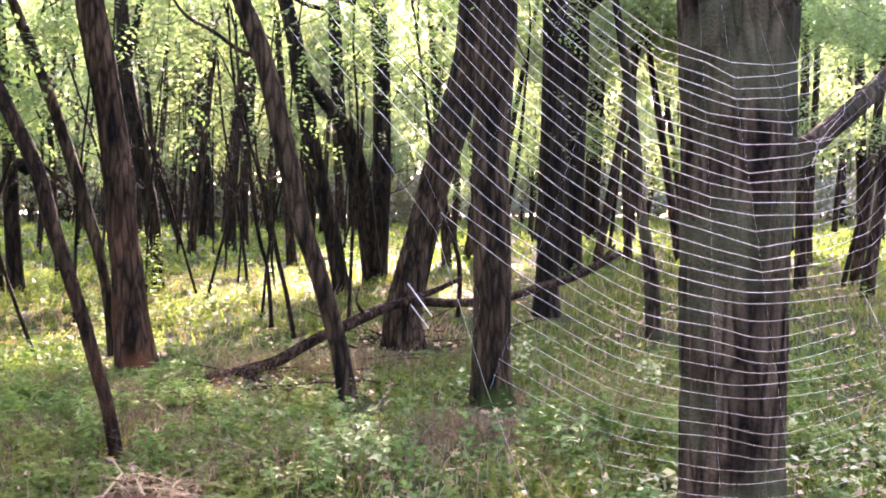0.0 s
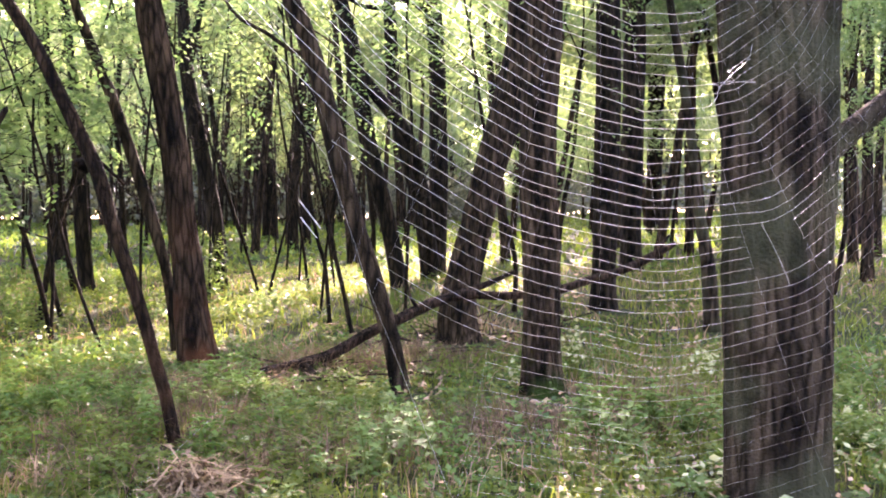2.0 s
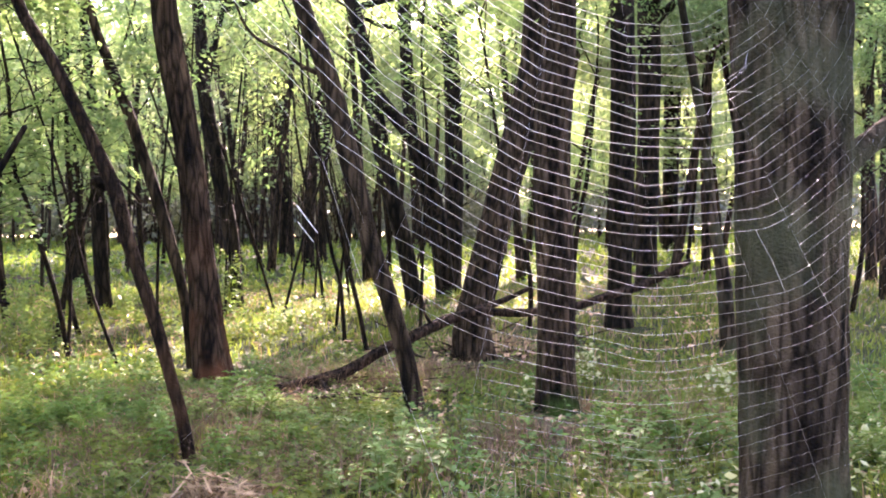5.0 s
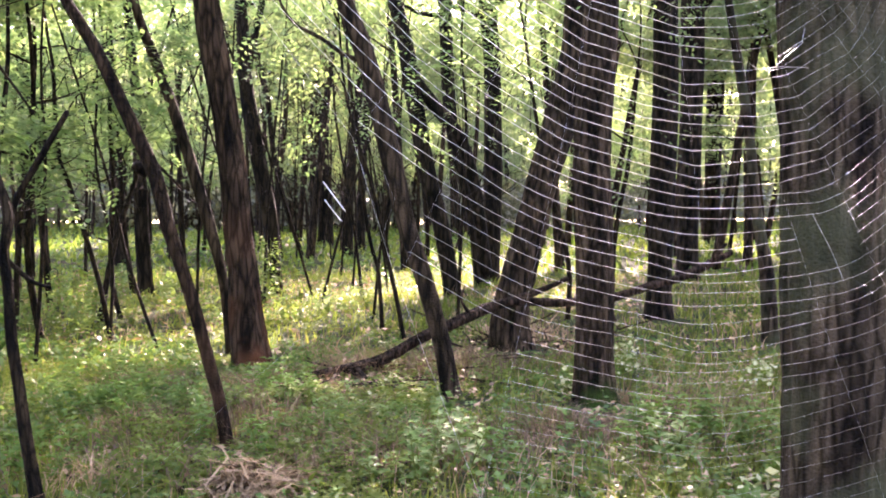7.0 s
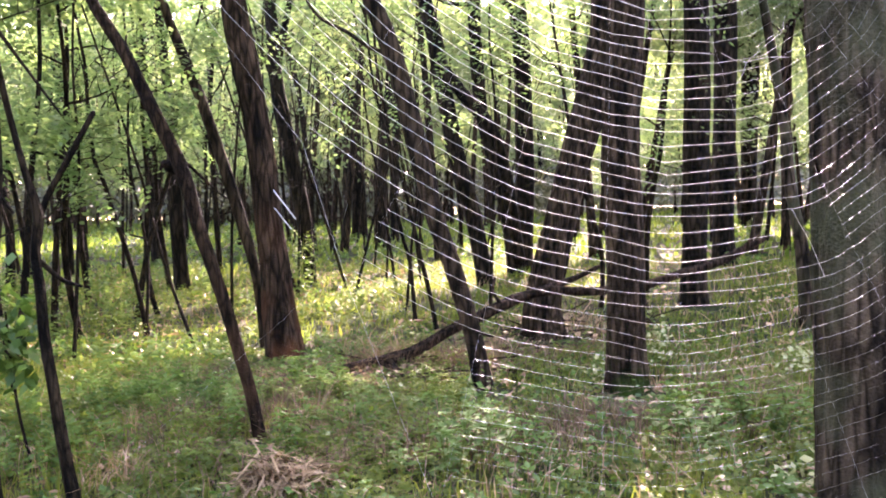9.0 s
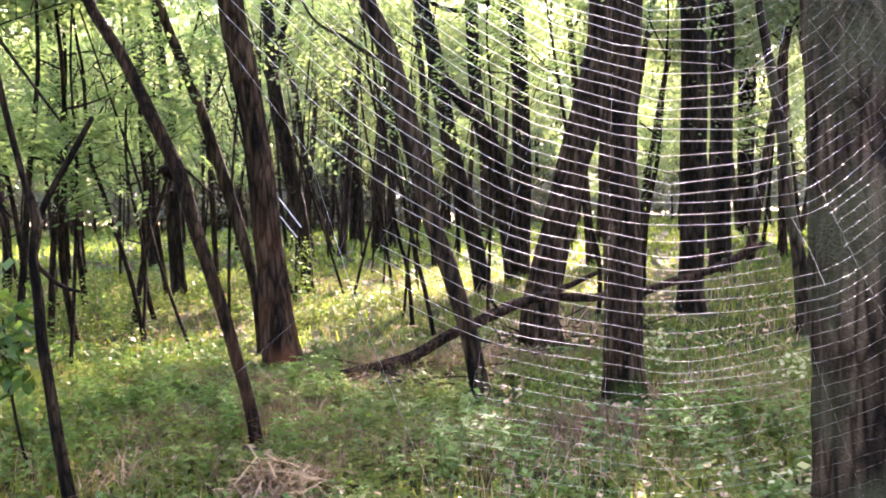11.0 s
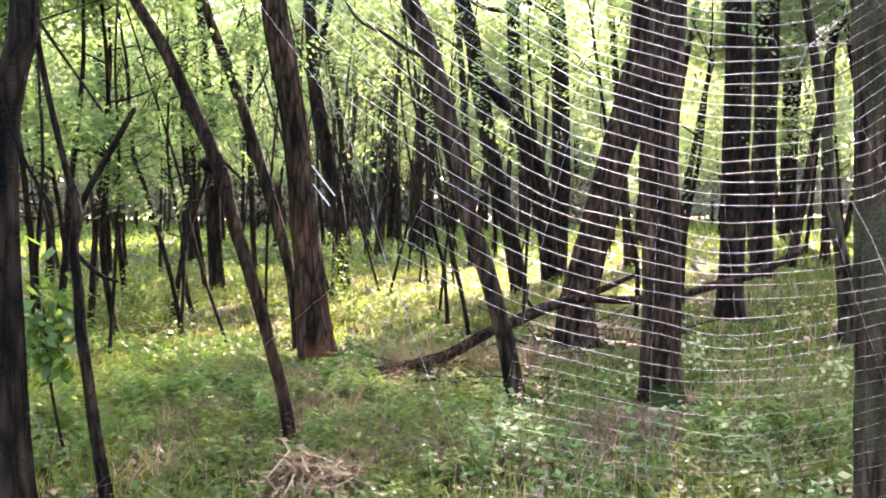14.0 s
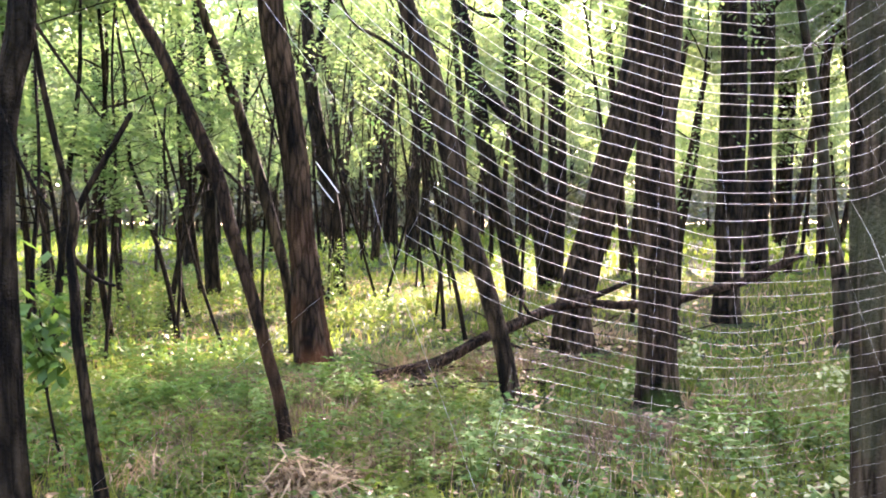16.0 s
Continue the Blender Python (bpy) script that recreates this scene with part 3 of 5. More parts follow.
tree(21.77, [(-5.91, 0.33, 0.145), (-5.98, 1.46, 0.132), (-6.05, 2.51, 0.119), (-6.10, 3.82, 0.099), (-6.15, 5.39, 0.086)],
     "locust tree with bark darkened for shade, standing back in the wood", bark=BARK_SHADED, sides=12, top=10.7, leaves=420, low=4.2, wide=1.8)
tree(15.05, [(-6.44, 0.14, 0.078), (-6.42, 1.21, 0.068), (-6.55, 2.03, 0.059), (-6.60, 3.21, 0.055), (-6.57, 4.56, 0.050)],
     "locust tree with bark darkened for shade, standing back in the wood", bark=BARK_SHADED, sides=12, top=10.2, leaves=420, low=4.2, wide=1.8)
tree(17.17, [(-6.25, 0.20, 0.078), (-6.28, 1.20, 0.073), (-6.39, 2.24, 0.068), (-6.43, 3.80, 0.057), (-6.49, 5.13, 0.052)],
     "locust tree with bark darkened for shade, standing back in the wood", bark=BARK_SHADED, sides=12, top=10.4, leaves=420, low=4.2, wide=1.8)
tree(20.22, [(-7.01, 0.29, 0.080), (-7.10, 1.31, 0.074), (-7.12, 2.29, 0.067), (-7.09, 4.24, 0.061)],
     "locust tree with bark darkened for shade, standing back in the wood", bark=BARK_SHADED, sides=12, top=10.6, leaves=420, low=4.2, wide=1.8)
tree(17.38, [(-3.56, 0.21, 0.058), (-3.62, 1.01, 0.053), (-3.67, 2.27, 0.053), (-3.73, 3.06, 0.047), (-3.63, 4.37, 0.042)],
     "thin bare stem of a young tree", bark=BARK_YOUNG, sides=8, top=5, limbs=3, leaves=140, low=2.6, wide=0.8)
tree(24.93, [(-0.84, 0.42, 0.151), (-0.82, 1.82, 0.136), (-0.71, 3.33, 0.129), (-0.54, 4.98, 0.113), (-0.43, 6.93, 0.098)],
     "locust tree with bark darkened for shade, standing back in the wood", bark=BARK_SHADED, sides=12, top=11.0, leaves=420, low=4.2, wide=1.8)
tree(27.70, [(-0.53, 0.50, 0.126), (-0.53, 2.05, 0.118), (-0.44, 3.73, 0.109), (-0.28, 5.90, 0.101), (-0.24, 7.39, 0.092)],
     "locust tree with bark darkened for shade, standing back in the wood", bark=BARK_SHADED, sides=12, top=11.2, leaves=420, low=4.2, wide=1.8)
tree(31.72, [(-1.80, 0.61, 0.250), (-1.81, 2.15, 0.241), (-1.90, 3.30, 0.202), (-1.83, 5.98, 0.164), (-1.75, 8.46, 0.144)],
     "locust tree with bark darkened for shade, standing back in the wood", bark=BARK_SHADED, sides=12, top=11.5, leaves=420, low=4.2, wide=1.8)
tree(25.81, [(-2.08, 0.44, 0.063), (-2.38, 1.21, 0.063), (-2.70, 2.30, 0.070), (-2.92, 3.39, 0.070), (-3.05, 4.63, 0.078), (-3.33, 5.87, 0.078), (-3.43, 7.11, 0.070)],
     "locust tree with bark darkened for shade, standing back in the wood", bark=BARK_SHADED, sides=12, top=11.1, leaves=420, low=4.2, wide=1.8)
tree(11.03, [(0.03, 0.03, 0.027), (-0.03, 0.73, 0.023), (-0.12, 1.07, 0.023), (-0.22, 1.67, 0.023), (-0.27, 2.33, 0.020)],
     "thin bare stem of a young tree", bark=BARK_YOUNG, sides=8, top=5, limbs=3, leaves=140, low=2.6, wide=0.8)
tree(10.40, [(0.28, 0.01, 0.028), (0.18, 0.45, 0.025), (0.09, 0.83, 0.025), (0.00, 1.27, 0.022), (-0.12, 1.77, 0.019)],
     "thin bare stem of a young tree", bark=BARK_YOUNG, sides=8, top=5, limbs=3, leaves=140, low=2.6, wide=0.8)
tree(12.04, [(2.45, 0.06, 0.033), (2.47, 0.70, 0.033), (2.34, 1.28, 0.033), (2.21, 1.72, 0.033), (2.08, 2.30, 0.026)],
     "thin bare stem of a young tree", bark=BARK_YOUNG, sides=8, top=5, limbs=3, leaves=420, low=2.6, wide=0.8)
tree(13.26, [(3.36, 0.11, 0.036), (3.37, 0.96, 0.040), (3.46, 1.61, 0.036), (3.57, 2.17, 0.032), (3.64, 2.89, 0.024)],
     "thin bare stem of a young tree", bark=BARK_YOUNG, sides=8, top=5, limbs=3, leaves=420, low=2.6, wide=0.8)
tree(23.25, [(16.43, 0.67, 0.155), (16.34, 2.45, 0.148), (16.22, 4.48, 0.141), (16.11, 6.81, 0.127)],
     "locust tree with bark darkened for shade, standing back in the wood", bark=BARK_SHADED, sides=12, top=10.9, leaves=420, low=4.2, wide=1.8)
tree(27.09, [(19.85, 0.85, 0.115), (19.69, 3.19, 0.115), (19.51, 5.93, 0.107), (19.40, 8.11, 0.099)],
     "locust tree with bark darkened for shade, standing back in the wood", bark=BARK_SHADED, sides=12, top=11.2, leaves=420, low=4.2, wide=1.8)
tree(38.12, [(26.02, 1.28, 0.150), (25.86, 4.41, 0.150), (25.64, 7.72, 0.139), (25.50, 10.50, 0.139)],
     "locust tree with bark darkened for shade, standing back in the wood", bark=BARK_SHADED, sides=12, top=12.0, leaves=420, low=4.2, wide=1.8)
tree(30.34, [(12.54, 0.79, 0.138), (12.45, 2.78, 0.129), (12.31, 5.11, 0.129), (12.17, 7.80, 0.120)],
     "locust tree with bark darkened for shade, standing back in the wood", bark=BARK_SHADED, sides=12, top=11.4, leaves=420, low=4.2, wide=1.8)


# ---- fallen trunk ----
def fallen_tree():
    FEET.extend([(-0.55, 7.6, 0.03), (-0.2, 7.75, 0.03), (0.15, 7.85, 0.03)])
    thing = new("fallen_tree")
    tagged(thing, "fallen dead tree propped up at a slant, bark peeling", "fallen tree")
    log = part("trunk", stem_mesh("trunk", [(-0.895, 7.453, 0.018, 0.018), (-0.657, 7.583, 0.045, 0.032), (-0.391, 7.800, 0.066, 0.040), (-0.011, 7.887, 0.148, 0.043), (0.327, 7.973, 0.322, 0.043), (0.575, 8.060, 0.417, 0.042), (0.887, 8.233, 0.540, 0.043), (1.109, 8.407, 0.592, 0.035), (1.444, 8.580, 0.685, 0.026), (1.769, 8.753, 0.802, 0.018)], DEAD_WOOD, 90, 24, 0.32, 3), thing)
    arm = part("limb", stem_mesh("limb", [(1.022, 8.320, 0.574, 0.027), (1.236, 8.233, 0.623, 0.034), (1.570, 8.147, 0.613, 0.033), (1.817, 8.147, 0.639, 0.033), (2.065, 8.147, 0.666, 0.033), (2.386, 8.233, 0.751, 0.034), (2.713, 8.320, 0.829, 0.034), (2.994, 8.407, 0.938, 0.033), (3.271, 8.493, 1.065, 0.022)], DEAD_WOOD, 90, 20, 0.32, 3), thing)
    part("limb", stem_mesh("limb", [(3.020, 8.407, 0.949, 0.026), (3.120, 8.407, 1.067, 0.020), (3.185, 8.407, 1.144, 0.013)], DEAD_WOOD, 40, 8, 0.0, 3), arm)
    part("twig", stem_mesh("twig", [(0.424, 7.973, 0.367, 0.022), (0.581, 7.800, 0.307, 0.014), (0.662, 7.627, 0.297, 0.007)], DEAD_WOOD, 40, 6, 0.0, 3), log)
    part("twig", stem_mesh("twig", [(0.779, 8.147, 0.508, 0.020), (0.703, 8.147, 0.637, 0.012), (0.734, 8.233, 0.755, 0.007)], DEAD_WOOD, 40, 6, 0.0, 3), log)
    part("twig", stem_mesh("twig", [(1.966, 8.147, 0.645, 0.020), (2.023, 7.973, 0.514, 0.012), (2.026, 7.887, 0.427, 0.007)], DEAD_WOOD, 40, 6, 0.0, 3), arm)
    part("twig", stem_mesh("twig", [(-0.201, 7.800, 0.087, 0.021), (-0.103, 7.627, 0.031, 0.014), (0.082, 7.453, 0.025, 0.007)], DEAD_WOOD, 40, 6, 0.0, 3), log)


fallen_tree()


# ---- undergrowth trees with low foliage ----
def sapling(x, y, tall, label, sprays_n=420, low=1.2, wide=0.9, bare=False, seed=0, mat=None, size=0.045):
    rng = np.random.default_rng(4000 + seed)
    foot = float(height(x, y))
    lean = rng.normal(0, 0.2 if bare else 0.12, 2)
    pts = [(lean[0] * z + rng.normal(0, 0.04), lean[1] * z + rng.normal(0, 0.04), z, 0.006 + (0.003 if bare else 0.0075) * tall * (1 - z / tall) ** 0.9) for z in np.linspace(0, tall, 6)]
    pts[0] = (0, 0, -0.08, pts[0][3])
    thing = new("sapling")
    thing.location = (x, y, foot)
    tagged(thing, label, "sapling", "locust saplings")
    part("trunk", stem_mesh("trunk", pts, BARK_YOUNG, 24, 7), thing)
    cp, hubs = spline(pts, 40), []
    for k in range(7):
        s = cp[np.argmin(abs(cp[:, 2] - rng.uniform(low, tall * 0.95)))]
        az = rng.uniform(0, 2 * np.pi)
        e = s[:3] + np.array([math.cos(az), math.sin(az), 0.45]) * wide * rng.uniform(0.5, 1.1)
        part("limb", twiggy_limb(rng, s[:3], e, max(0.007, s[3] * 0.55), BARK_YOUNG, 7 if bare else 4), thing)
        hubs += [e, e * 0.5 + s[:3] * 0.5, e + rng.normal(0, 0.4, 3)]
    if not bare:
        c = crown_points(rng, hubs, sprays_n, 0.19)
        c = c[clear_of_sun(c + np.array((x, y, foot)))]
        v, f = sprays(rng, c, 11, size * 0.9, 0.28)
        part("crown", mesh_of("crown", v, f, mat or LEAF), thing)
    return thing


sapling(-3.86, 8.68, 4.5, "young locust tree in fresh green leaf", 480, 2.0, 1.1, seed=0, size=0.088)
sapling(-4.12, 10.74, 5.0, "young locust tree in fresh green leaf", 330, 1.9, 1.1, seed=1, size=0.092)
sapling(-4.56, 13.24, 5.5, "young locust tree in fresh green leaf", 420, 1.7, 1.1, seed=2, size=0.074)
sapling(-3.55, 11.99, 4.8, "young locust tree in fresh green leaf", 340, 2.2, 1.1, seed=3, size=0.092)
sapling(-4.01, 15.49, 6.0, "young locust tree in fresh green leaf", 520, 2.0, 1.1, seed=4, size=0.074)
sapling(-5.70, 11.68, 5.0, "young locust tree in fresh green leaf", 820, 1.6, 1.1, seed=5, size=0.074)
sapling(-6.37, 15.76, 6.5, "young locust tree in fresh green leaf", 820, 1.8, 1.1, seed=6, size=0.074)
sapling(-4.23, 7.95, 4.5, "young locust tree in fresh green leaf", 520, 1.2, 1.1, seed=7, size=0.088)
sapling(1.26, 23.97, 7.0, "leafy young locust tree glowing in the sun", 520, 3.0, 1.5, seed=8, size=0.080)
sapling(8.96, 23.34, 7.0, "leafy young locust tree glowing in the sun", 520, 2.4, 1.5, seed=9, size=0.080)
sapling(10.52, 21.57, 6.0, "leafy young locust tree glowing in the sun", 520, 2.4, 1.5, seed=10, size=0.080)
sapling(7.50, 12.99, 5.0, "young locust tree in fresh green leaf", 1150, 2.0, 1.1, seed=11, size=0.058)
sapling(10.07, 14.92, 6.0, "leafy young locust tree glowing in the sun", 520, 2.0, 1.5, seed=12, size=0.080)
sapling(6.06, 27.34, 4.0, "leafy young locust tree glowing in the sun", 520, 0.8, 1.5, seed=13, size=0.080)
sapling(8.52, 28.76, 4.0, "leafy young locust tree glowing in the sun", 520, 0.7, 1.5, seed=14, size=0.080)
sapling(-8.45, 18.13, 6.5, "leafy young locust tree glowing in the sun", 520, 1.6, 1.5, seed=15, size=0.080)
sapling(-8.21, 22.55, 7.0, "leafy young locust tree glowing in the sun", 520, 1.8, 1.5, seed=16, size=0.080)
sapling(-6.47, 24.15, 7.0, "leafy young locust tree glowing in the sun", 520, 2.0, 1.5, seed=17, size=0.080)
sapling(7.39, 9.46, 4.5, "young locust tree in fresh green leaf", 1150, 2.2, 1.1, seed=18, size=0.058)
sapling(-5.63, 25.38, 7.5, "leafy young locust tree glowing in the sun", 520, 1.5, 1.5, seed=19, size=0.080)
sapling(-5.10, 27.53, 7.5, "leafy young locust tree glowing in the sun", 520, 1.5, 1.5, seed=20, size=0.080)
sapling(-7.00, 29.17, 8.0, "leafy young locust tree glowing in the sun", 520, 1.5, 1.5, seed=21, size=0.080)
sapling(-3.92, 29.74, 8.0, "leafy young locust tree glowing in the sun", 520, 1.6, 1.5, seed=22, size=0.080)
sapling(-3.63, 7.13, 4.2, "young locust tree in fresh green leaf", 520, 1.15, 1.1, seed=23, size=0.088)
sapling(-3.32, 7.82, 4.4, "young locust tree in fresh green leaf", 560, 1.3, 1.1, seed=24, size=0.088)
sapling(-3.50, 9.90, 4.8, "young locust tree in fresh green leaf", 260, 2.0, 1.1, seed=25, size=0.092)
sapling(-2.93, 6.90, 4.2, "bare dark sapling with crooked thin twigs", low=0.9, wide=1.0, bare=True, seed=60)
sapling(-3.08, 8.46, 4.6, "bare dark sapling with crooked thin twigs", low=0.9, wide=1.0, bare=True, seed=61)
sapling(-2.76, 9.61, 4.8, "bare dark sapling with crooked thin twigs", low=0.9, wide=1.0, bare=True, seed=62)
sapling(-2.14, 9.26, 4.4, "bare dark sapling with crooked thin twigs", low=0.9, wide=1.0, bare=True, seed=63)
sapling(-2.29, 11.78, 5.2, "bare dark sapling with crooked thin twigs", low=0.9, wide=1.0, bare=True, seed=64)
sapling(-2.03, 12.84, 5.4, "bare dark sapling with crooked thin twigs", low=0.9, wide=1.0, bare=True, seed=65)
sapling(-1.71, 13.90, 5.6, "bare dark sapling with crooked thin twigs", low=0.9, wide=1.0, bare=True, seed=66)
sapling(-1.05, 14.96, 5.6, "bare dark sapling with crooked thin twigs", low=0.9, wide=1.0, bare=True, seed=67)


def thicket():
    """Bare crooked young trees standing thick behind the first trunks."""
    rng = np.random.default_rng(57)
    for k in range(24):
        az, d = radians(rng.uniform(-14, 7) if k < 14 else rng.uniform(-26, 18)), rng.uniform(11, 27)
        x, y = d * math.sin(az), d * math.cos(az)
        if any((x - a) ** 2 + (y - b) ** 2 < 0.5 for a, b, r in FEET):
            continue
        sapling(x, y, rng.uniform(4.5, 7.0), "bare dark sapling with crooked thin twigs", low=1.3, wide=1.2, bare=True, seed=100 + k)


thicket()


def leafy_plant(x, y, tall, seed, label="tall wild herb in fresh light green leaf"):
    """A tall herb: one stalk with leaves all the way up."""
    rng = np.random.default_rng(2600 + seed)
    thing = new("tall_herb")
    thing.location = (x, y, float(height(x, y)))
    tagged(thing, label, "herb", "tall herbs")
    lean = rng.normal(0, 0.12, 2) * tall
    part("stem", stem_mesh("stem", [(0, 0, -0.04, 0.006), (lean[0] * 0.3, lean[1] * 0.3, tall * 0.5, 0.005), (lean[0], lean[1], tall, 0.002)], GRASS, 8, 5), thing)
    n = int(90 + 120 * tall)
    f = rng.uniform(0.15, 1.0, n)
    az = rng.uniform(0, 2 * np.pi, n)
    u = unit(np.stack([np.cos(az), np.sin(az), rng.normal(-0.1, 0.35, n)], 1))
    s = rng.uniform(0.05, 0.1, n) * (1.15 - 0.5 * f)
    c = np.stack([lean[0] * f ** 1.5, lean[1] * f ** 1.5, tall * f], 1) + u * (0.06 + 0.1 * rng.uniform(0, 1, (n, 1)))
    v = unit(np.cross(u, np.array([0, 0, 1.0]) + rng.normal(0, 0.35, (n, 3))))
    part("foliage", mesh_of("foliage", *leaf_quads(c, u, v, s, s * 0.5), FRESH), thing)


leafy_plant(-4.33, 9.80, 0.63, 0)
leafy_plant(-4.56, 10.65, 0.72, 1)
leafy_plant(-4.92, 10.86, 0.72, 2)
leafy_plant(-4.79, 11.61, 0.63, 3)
leafy_plant(-4.33, 11.13, 0.54, 4)
leafy_plant(-3.65, 9.84, 0.45, 5)
leafy_plant(-3.79, 10.92, 0.63, 6)
leafy_plant(-3.92, 11.66, 0.72, 7)
leafy_plant(-3.62, 11.16, 0.77, 8)
leafy_plant(-3.28, 10.28, 0.54, 9)
leafy_plant(-3.31, 10.94, 0.45, 10)
leafy_plant(-4.52, 13.48, 0.81, 11)
leafy_plant(-3.72, 12.53, 0.54, 12)
leafy_plant(-4.55, 12.48, 0.54, 13)
leafy_plant(-5.37, 13.42, 0.63, 14)
leafy_plant(-3.06, 13.57, 0.63, 15)
leafy_plant(-2.77, 12.90, 0.54, 16)
leafy_plant(-3.05, 11.70, 0.36, 17)
leafy_plant(-1.78, 11.77, 0.45, 18)
leafy_plant(-1.65, 9.94, 0.36, 19)
leafy_plant(-1.59, 13.30, 0.99, 20)
leafy_plant(-1.56, 14.42, 0.81, 21)
leafy_plant(-1.82, 15.26, 0.72, 22)
leafy_plant(-2.12, 11.75, 0.45, 23)
leafy_plant(-3.88, 14.27, 0.45, 24)
leafy_plant(-6.26, 14.12, 0.72, 25)
leafy_plant(-1.16, 11.80, 0.32, 26)
leafy_plant(-0.96, 12.09, 0.32, 27)
leafy_plant(-0.78, 12.51, 0.32, 28)
leafy_plant(-0.64, 12.70, 0.32, 29)
leafy_plant(-0.42, 13.04, 0.36, 30)
leafy_plant(-1.33, 11.53, 0.32, 31)
leafy_plant(-0.18, 13.74, 0.36, 32)


def drooping_sapling():
    """A thin curved stem with broad drooping leaves near its tip."""
    rng = np.random.default_rng(44)
    thing = new("sapling")
    tagged(thing, "small sapling with broad drooping blue-green leaves", "sapling", "locust saplings")
    part("trunk", stem_mesh("trunk", [(-2.050, 5.016, -0.022, 0.011), (-2.092, 5.016, 0.138, 0.009), (-2.131, 5.016, 0.353, 0.009), (-2.146, 5.016, 0.506, 0.009), (-2.163, 5.016, 0.690, 0.008), (-2.175, 5.016, 0.827, 0.005)], BARK_YOUNG, 20, 6), thing)
    n = 170
    hub = np.array((-2.157, 5.016, 0.659))
    c = hub + rng.normal(0, 1, (n, 3)) * np.array([0.075, 0.08, 0.15])
    az = rng.uniform(0, 2 * np.pi, n)
    u = unit(np.stack([np.cos(az), np.sin(az), rng.normal(-0.75, 0.3, n)], 1))
    v = unit(np.cross(u, np.array([0, 0, 1.0]) + rng.normal(0, 0.3, (n, 3))))
    s = rng.uniform(0.08, 0.14, n)
    part("foliage", mesh_of("foliage", *leaf_quads(c, u, v, s, s * 0.5), COOL), thing)


drooping_sapling()


# ---- the woods behind and around ----
def wood_tree(seed, tall, girth, low, leaves, label):
    """A tree of the far woods, built once and then repeated."""
    rng = np.random.default_rng(7000 + seed)
    lean = rng.normal(0, 0.07, 2)
    pts = [(lean[0] * z + rng.normal(0, 0.05) * z / tall * 3, lean[1] * z, z, girth * (1 - 0.8 * z / tall)) for z in np.linspace(0, tall, 7)]
    pts[0] = (0, 0, -0.15, girth)
    thing = new("tree")
    tagged(thing, label, "tree", "far woods")
    part("trunk", stem_mesh("trunk", pts, BARK, 20, 8, flare=0.2), thing)
    cp, hubs = spline(pts, 40), []
    for k in range(8):
        s = cp[np.argmin(abs(cp[:, 2] - rng.uniform(low * 0.8, tall * 0.9)))]
        az = rng.uniform(0, 2 * np.pi)
        e = s[:3] + np.array([math.cos(az), math.sin(az), 0.6]) * rng.uniform(0.7, 2.0)
        part("limb", twiggy_limb(rng, s[:3], e, max(0.012, s[3] * 0.42), BARK, 4), thing)
        hubs += [e, e * 0.5 + s[:3] * 0.5, e + rng.normal(0, 0.6, 3)]
    n = int(leaves * 1.45)
    c = crown_points(rng, hubs, n, 0.42)
    u = unit(rng.normal(0, 1, (n, 3)) * np.array([1, 1, 0.7]))
    v = unit(np.cross(u, rng.normal(0, 1, (n, 3))))
    size = rng.uniform(0.09, 0.19, n)
    part("crown", mesh_of("crown", *leaf_quads(c, u, v, size, size * 0.6), LEAF_FAR), thing)
    return thing


